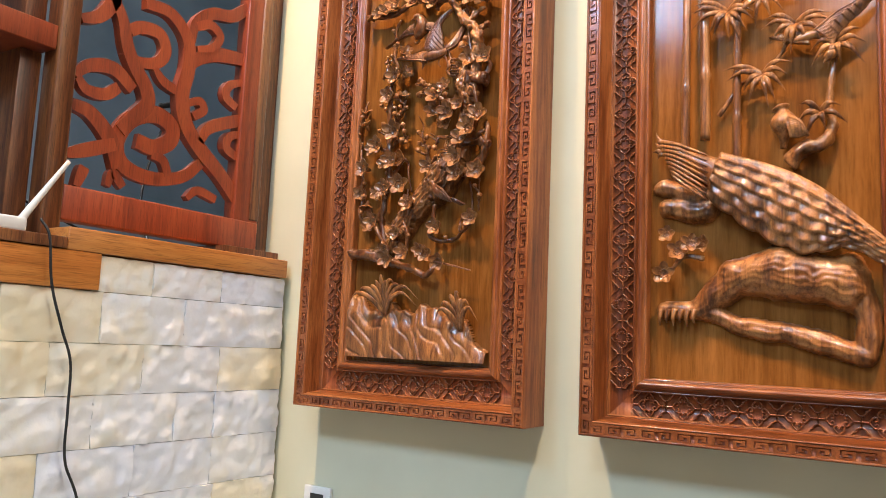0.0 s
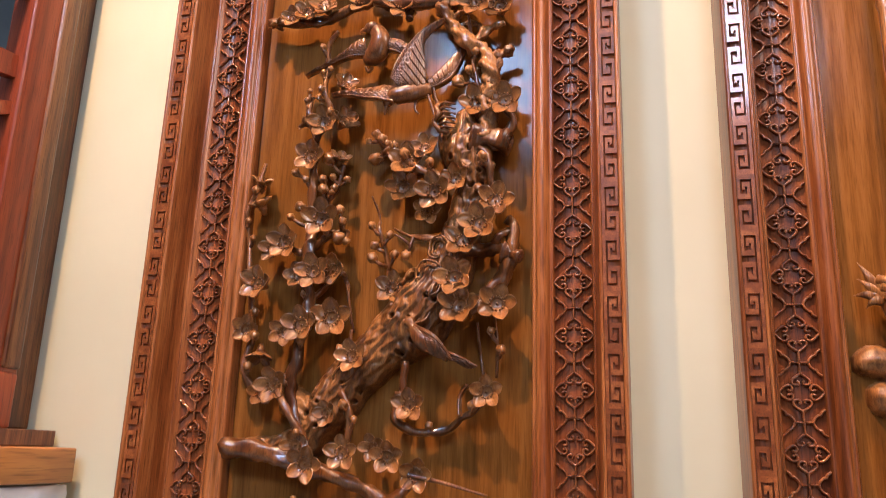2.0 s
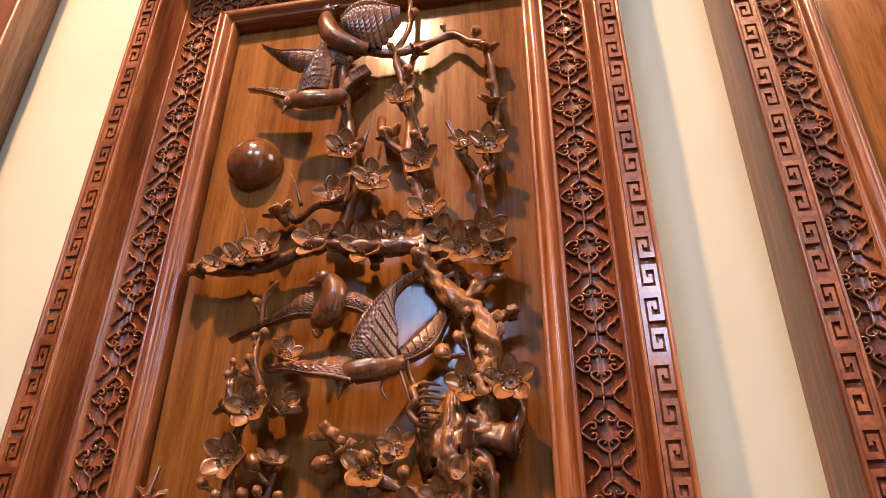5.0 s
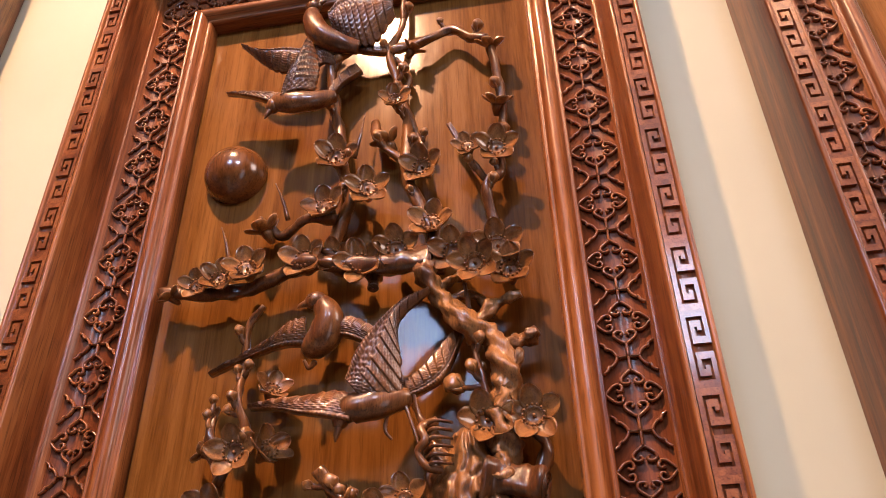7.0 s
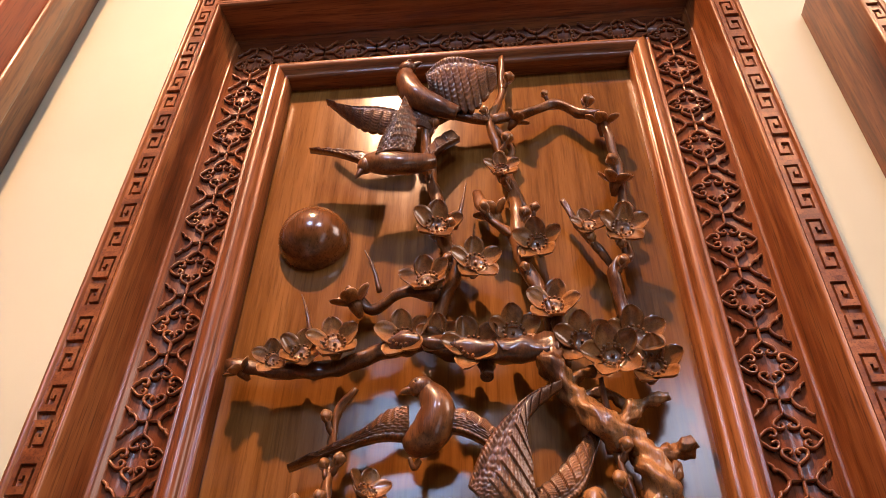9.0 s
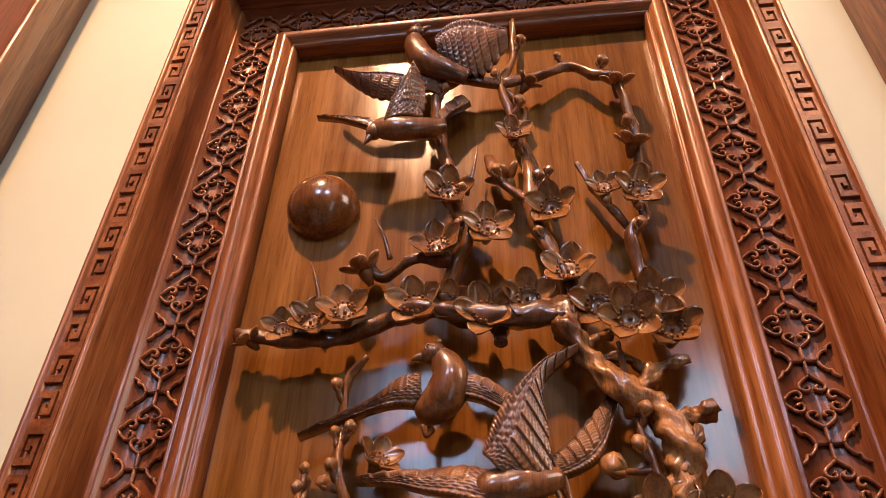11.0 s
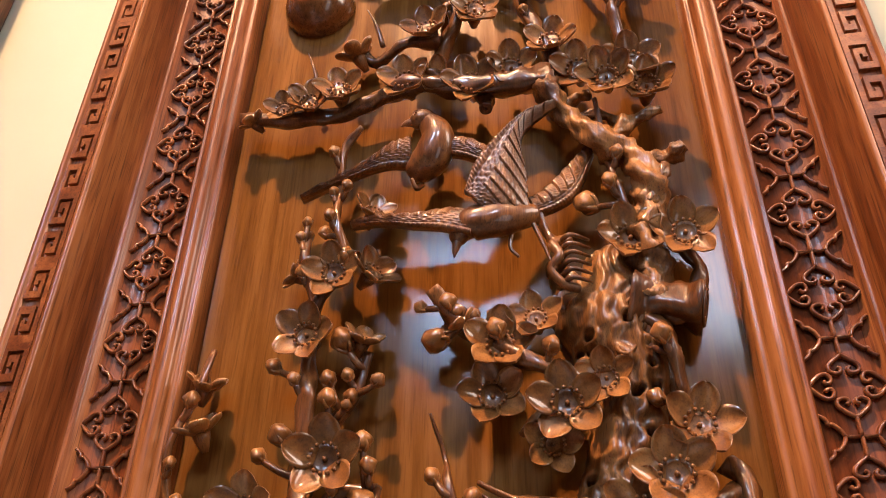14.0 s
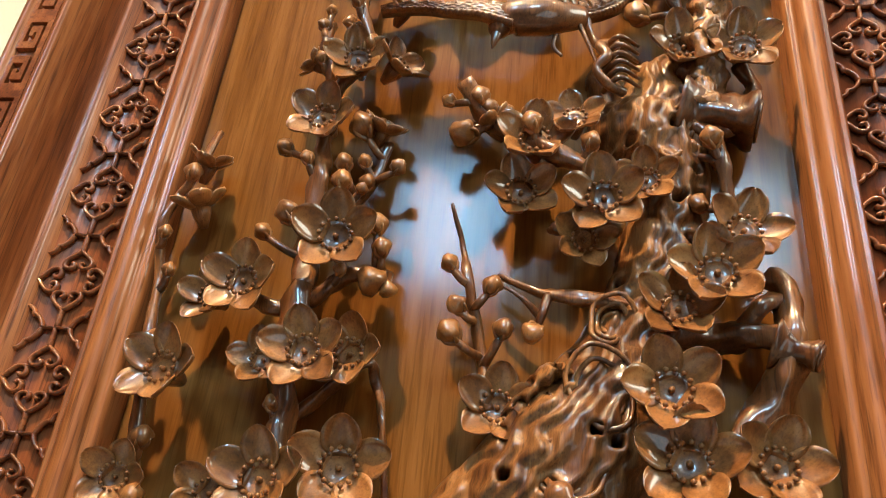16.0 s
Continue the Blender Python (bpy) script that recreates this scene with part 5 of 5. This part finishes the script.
part("frame_stile", box(bmesh.new(), SX - 0.030, SX + 0.030, -0.690, -0.6455, 1.6625, 3.30, 0.004), DARKWOOD, screen, "lighter brown upright")


def scroll(pts, wide, up):
    """A band of sawn fretwork through (y, z) places in the screen's plane."""
    line = curve_points([(SX, y, z + up) for y, z in pts], 8)
    bm = bmesh.new()
    rows = []
    thick = 0.0085 + 0.0006 * (len(screen.children) % 7)
    for i, p in enumerate(line):
        d = (line[min(i + 1, len(line) - 1)] - line[max(i - 1, 0)]).normalized()
        s = Vector((0, -d.z, d.y))
        t = i / (len(line) - 1)
        w = 1.35 * wide * (0.62 + 0.52 * math.sin(math.pi * min(0.25 + 0.7 * (1 - t), 1)))
        rows.append([bm.verts.new(p + s * w * k + Vector((x, 0, 0))) for k, x in ((-1, thick), (1, thick), (1, -thick), (-1, -thick))])
    for a, b in zip(rows, rows[1:]):
        for k in range(4):
            bm.faces.new((a[k], b[k], b[(k + 1) % 4], a[(k + 1) % 4]))
    bm.faces.new(rows[0])
    bm.faces.new(rows[-1][::-1])
    bmesh.ops.recalc_face_normals(bm, faces=bm.faces)
    part("scroll", bm, SCREEN, screen, smooth=False)


for up in (0.0, 0.70):
    scroll([(-0.471, 2.284), (-0.399, 2.287), (-0.341, 2.240), (-0.330, 2.166), (-0.343, 2.088), (-0.325, 2.017), (-0.276, 1.962), (-0.201, 1.907), (-0.139, 1.850)], 0.0142, up)
    scroll([(-0.556, 2.261), (-0.529, 2.214), (-0.511, 2.156), (-0.484, 2.112), (-0.451, 2.070), (-0.443, 2.033), (-0.472, 1.995), (-0.510, 1.948)], 0.0129, up)
    scroll([(-0.264, 1.922), (-0.321, 1.873), (-0.415, 1.851), (-0.493, 1.868), (-0.515, 1.921), (-0.483, 1.982), (-0.418, 2.014), (-0.366, 1.997), (-0.365, 1.959), (-0.410, 1.930), (-0.462, 1.935)], 0.0142, up)
    scroll([(-0.519, 2.146), (-0.480, 2.131), (-0.425, 2.146), (-0.402, 2.184), (-0.423, 2.222), (-0.476, 2.220), (-0.506, 2.200)], 0.0108, up)
    scroll([(-0.637, 2.048), (-0.598, 2.082), (-0.538, 2.091), (-0.485, 2.057)], 0.0112, up)
    scroll([(-0.628, 2.043), (-0.603, 2.021), (-0.557, 2.024), (-0.524, 2.051)], 0.0095, up)
    scroll([(-0.643, 1.979), (-0.595, 1.972), (-0.551, 1.940), (-0.524, 1.903), (-0.506, 1.854)], 0.0129, up)
    scroll([(-0.638, 1.862), (-0.588, 1.882), (-0.519, 1.912)], 0.0112, up)
    scroll([(-0.635, 2.181), (-0.591, 2.204), (-0.561, 2.250), (-0.553, 2.291)], 0.0112, up)
    scroll([(-0.330, 2.166), (-0.293, 2.204), (-0.234, 2.233), (-0.137, 2.250)], 0.0129, up)
    scroll([(-0.326, 2.236), (-0.317, 2.290), (-0.268, 2.337), (-0.198, 2.358), (-0.144, 2.403)], 0.0112, up)
    scroll([(-0.306, 2.224), (-0.255, 2.246), (-0.235, 2.285), (-0.269, 2.305), (-0.312, 2.285)], 0.0086, up)
    scroll([(-0.123, 2.191), (-0.187, 2.161), (-0.199, 2.125), (-0.160, 2.104)], 0.0086, up)
    scroll([(-0.330, 2.065), (-0.288, 2.086), (-0.271, 2.066), (-0.302, 2.039)], 0.0082, up)
    scroll([(-0.274, 1.978), (-0.248, 2.022), (-0.161, 2.065), (-0.112, 2.078)], 0.0112, up)
    scroll([(-0.108, 2.039), (-0.173, 2.019), (-0.185, 1.984), (-0.147, 1.964)], 0.0086, up)
    scroll([(-0.528, 1.808), (-0.517, 1.841), (-0.487, 1.814)], 0.0077, up)
    scroll([(-0.417, 1.908), (-0.383, 1.904), (-0.363, 1.867)], 0.0082, up)
    scroll([(-0.301, 1.820), (-0.268, 1.847), (-0.206, 1.834)], 0.0077, up)
    scroll([(-0.430, 2.130), (-0.401, 2.104), (-0.351, 2.089)], 0.0082, up)
    scroll([(-0.606, 1.793), (-0.596, 1.824), (-0.590, 1.841)], 0.0086, up)

# shelf unit beyond the screen's upright
unit = thing("shelf_unit", (-0.65, -1.0, 1.662), "dark reddish wooden open shelf unit beside the screen", "shelf unit")
part("shelf", box(bmesh.new(), -0.95, -0.555, -1.60, -0.6905, 2.085, 2.140, 0.003), SCREEN, unit)
part("shelf", box(bmesh.new(), -0.95, -0.555, -1.60, -0.6905, 2.640, 2.695, 0.003), SCREEN, unit)
part("side_panel", box(bmesh.new(), -0.95, -0.610, -0.740, -0.6915, 1.6625, 2.0845, 0.002), DARKWOOD, unit)
part("side_panel", box(bmesh.new(), -0.95, -0.610, -0.740, -0.6915, 2.1405, 2.6395, 0.002), DARKWOOD, unit)

# router with aerial and its lead
router = thing("wifi_router", (-0.54, -0.83, 1.662), "white plastic router with one raised aerial", "router")
part("body", box(bmesh.new(), -0.600, -0.480, -0.960, -0.752, 1.6625, 1.692, 0.006), PLASTIC, router)
bm = bmesh.new()
sweep(bm, curve_points([(-0.520, -0.752, 1.680), (-0.520, -0.712, 1.745), (-0.520, -0.655, 1.835)], 5), 0.0095, 0.0050, sides=8, flat=0.5, normal=Vector((1, 0, 0)))
part("aerial", bm, PLASTIC, router)
bm = bmesh.new()
sweep(bm, curve_points([(-0.452, -0.742, 1.690), (-0.440, -0.726, 1.655), (-0.446, -0.708, 1.560), (-0.447, -0.676, 1.470), (-0.446, -0.650, 1.400), (-0.447, -0.645, 1.300), (-0.447, -0.640, 1.200), (-0.447, -0.600, 1.100), (-0.447, -0.580, 0.900), (-0.447, -0.600, 0.500)], 8), 0.0028, 0.0028, sides=6)
single("power_lead", bm, RUBBER, "thin black cable hanging down the stone", "cable", smooth=True)
bm = bmesh.new()
sweep(bm, curve_points([(-0.70, -0.645, 1.760), (-0.69, -0.46, 1.700), (-0.69, -0.36, 1.698), (-0.66, -0.23, 1.700)], 8), 0.003, 0.003, sides=6)
single("loose_cable", bm, RUBBER, "black cable lying on the cap under the screen", "cable", smooth=True)
# Unidentified black and green object beyond the screen, shaped as a hooked stand.
bm = bmesh.new()
sweep(bm, curve_points([(-0.70, -0.30, 1.685), (-0.86, -0.23, 1.850), (-0.92, -0.15, 2.050), (-0.92, -0.10, 2.170)], 8), 0.0045, 0.0035, sides=6)
sweep(bm, curve_points([(-0.92, -0.15, 2.160), (-0.92, -0.105, 2.175), (-0.92, -0.06, 2.160)], 6), 0.010, 0.008, sides=6)
hook = single("green_tipped_stand", bm, RUBBER, "thin black stand with a green tip behind the screen", "stand", smooth=True)
bm = bmesh.new()
sweep(bm, curve_points([(-0.92, -0.100, 2.182), (-0.92, -0.088, 2.215), (-0.92, -0.082, 2.255)], 4), 0.007, 0.004, sides=8)
part("green_tip", bm, GREEN, hook, "bright green plastic tip")

# wall outlet under the panel
outlet = thing("wall_outlet", (-0.312, -0.001, 1.05), "pale grey plastic wall outlet plate", "outlet")
part("plate", box(bmesh.new(), -0.358, -0.268, -0.011, -0.0005, 1.010, 1.088, 0.003), PLASTIC, outlet)
part("socket", box(bmesh.new(), -0.335, -0.290, -0.0125, -0.0112, 1.030, 1.070, 0.0005), RUBBER, outlet, "dark socket face")
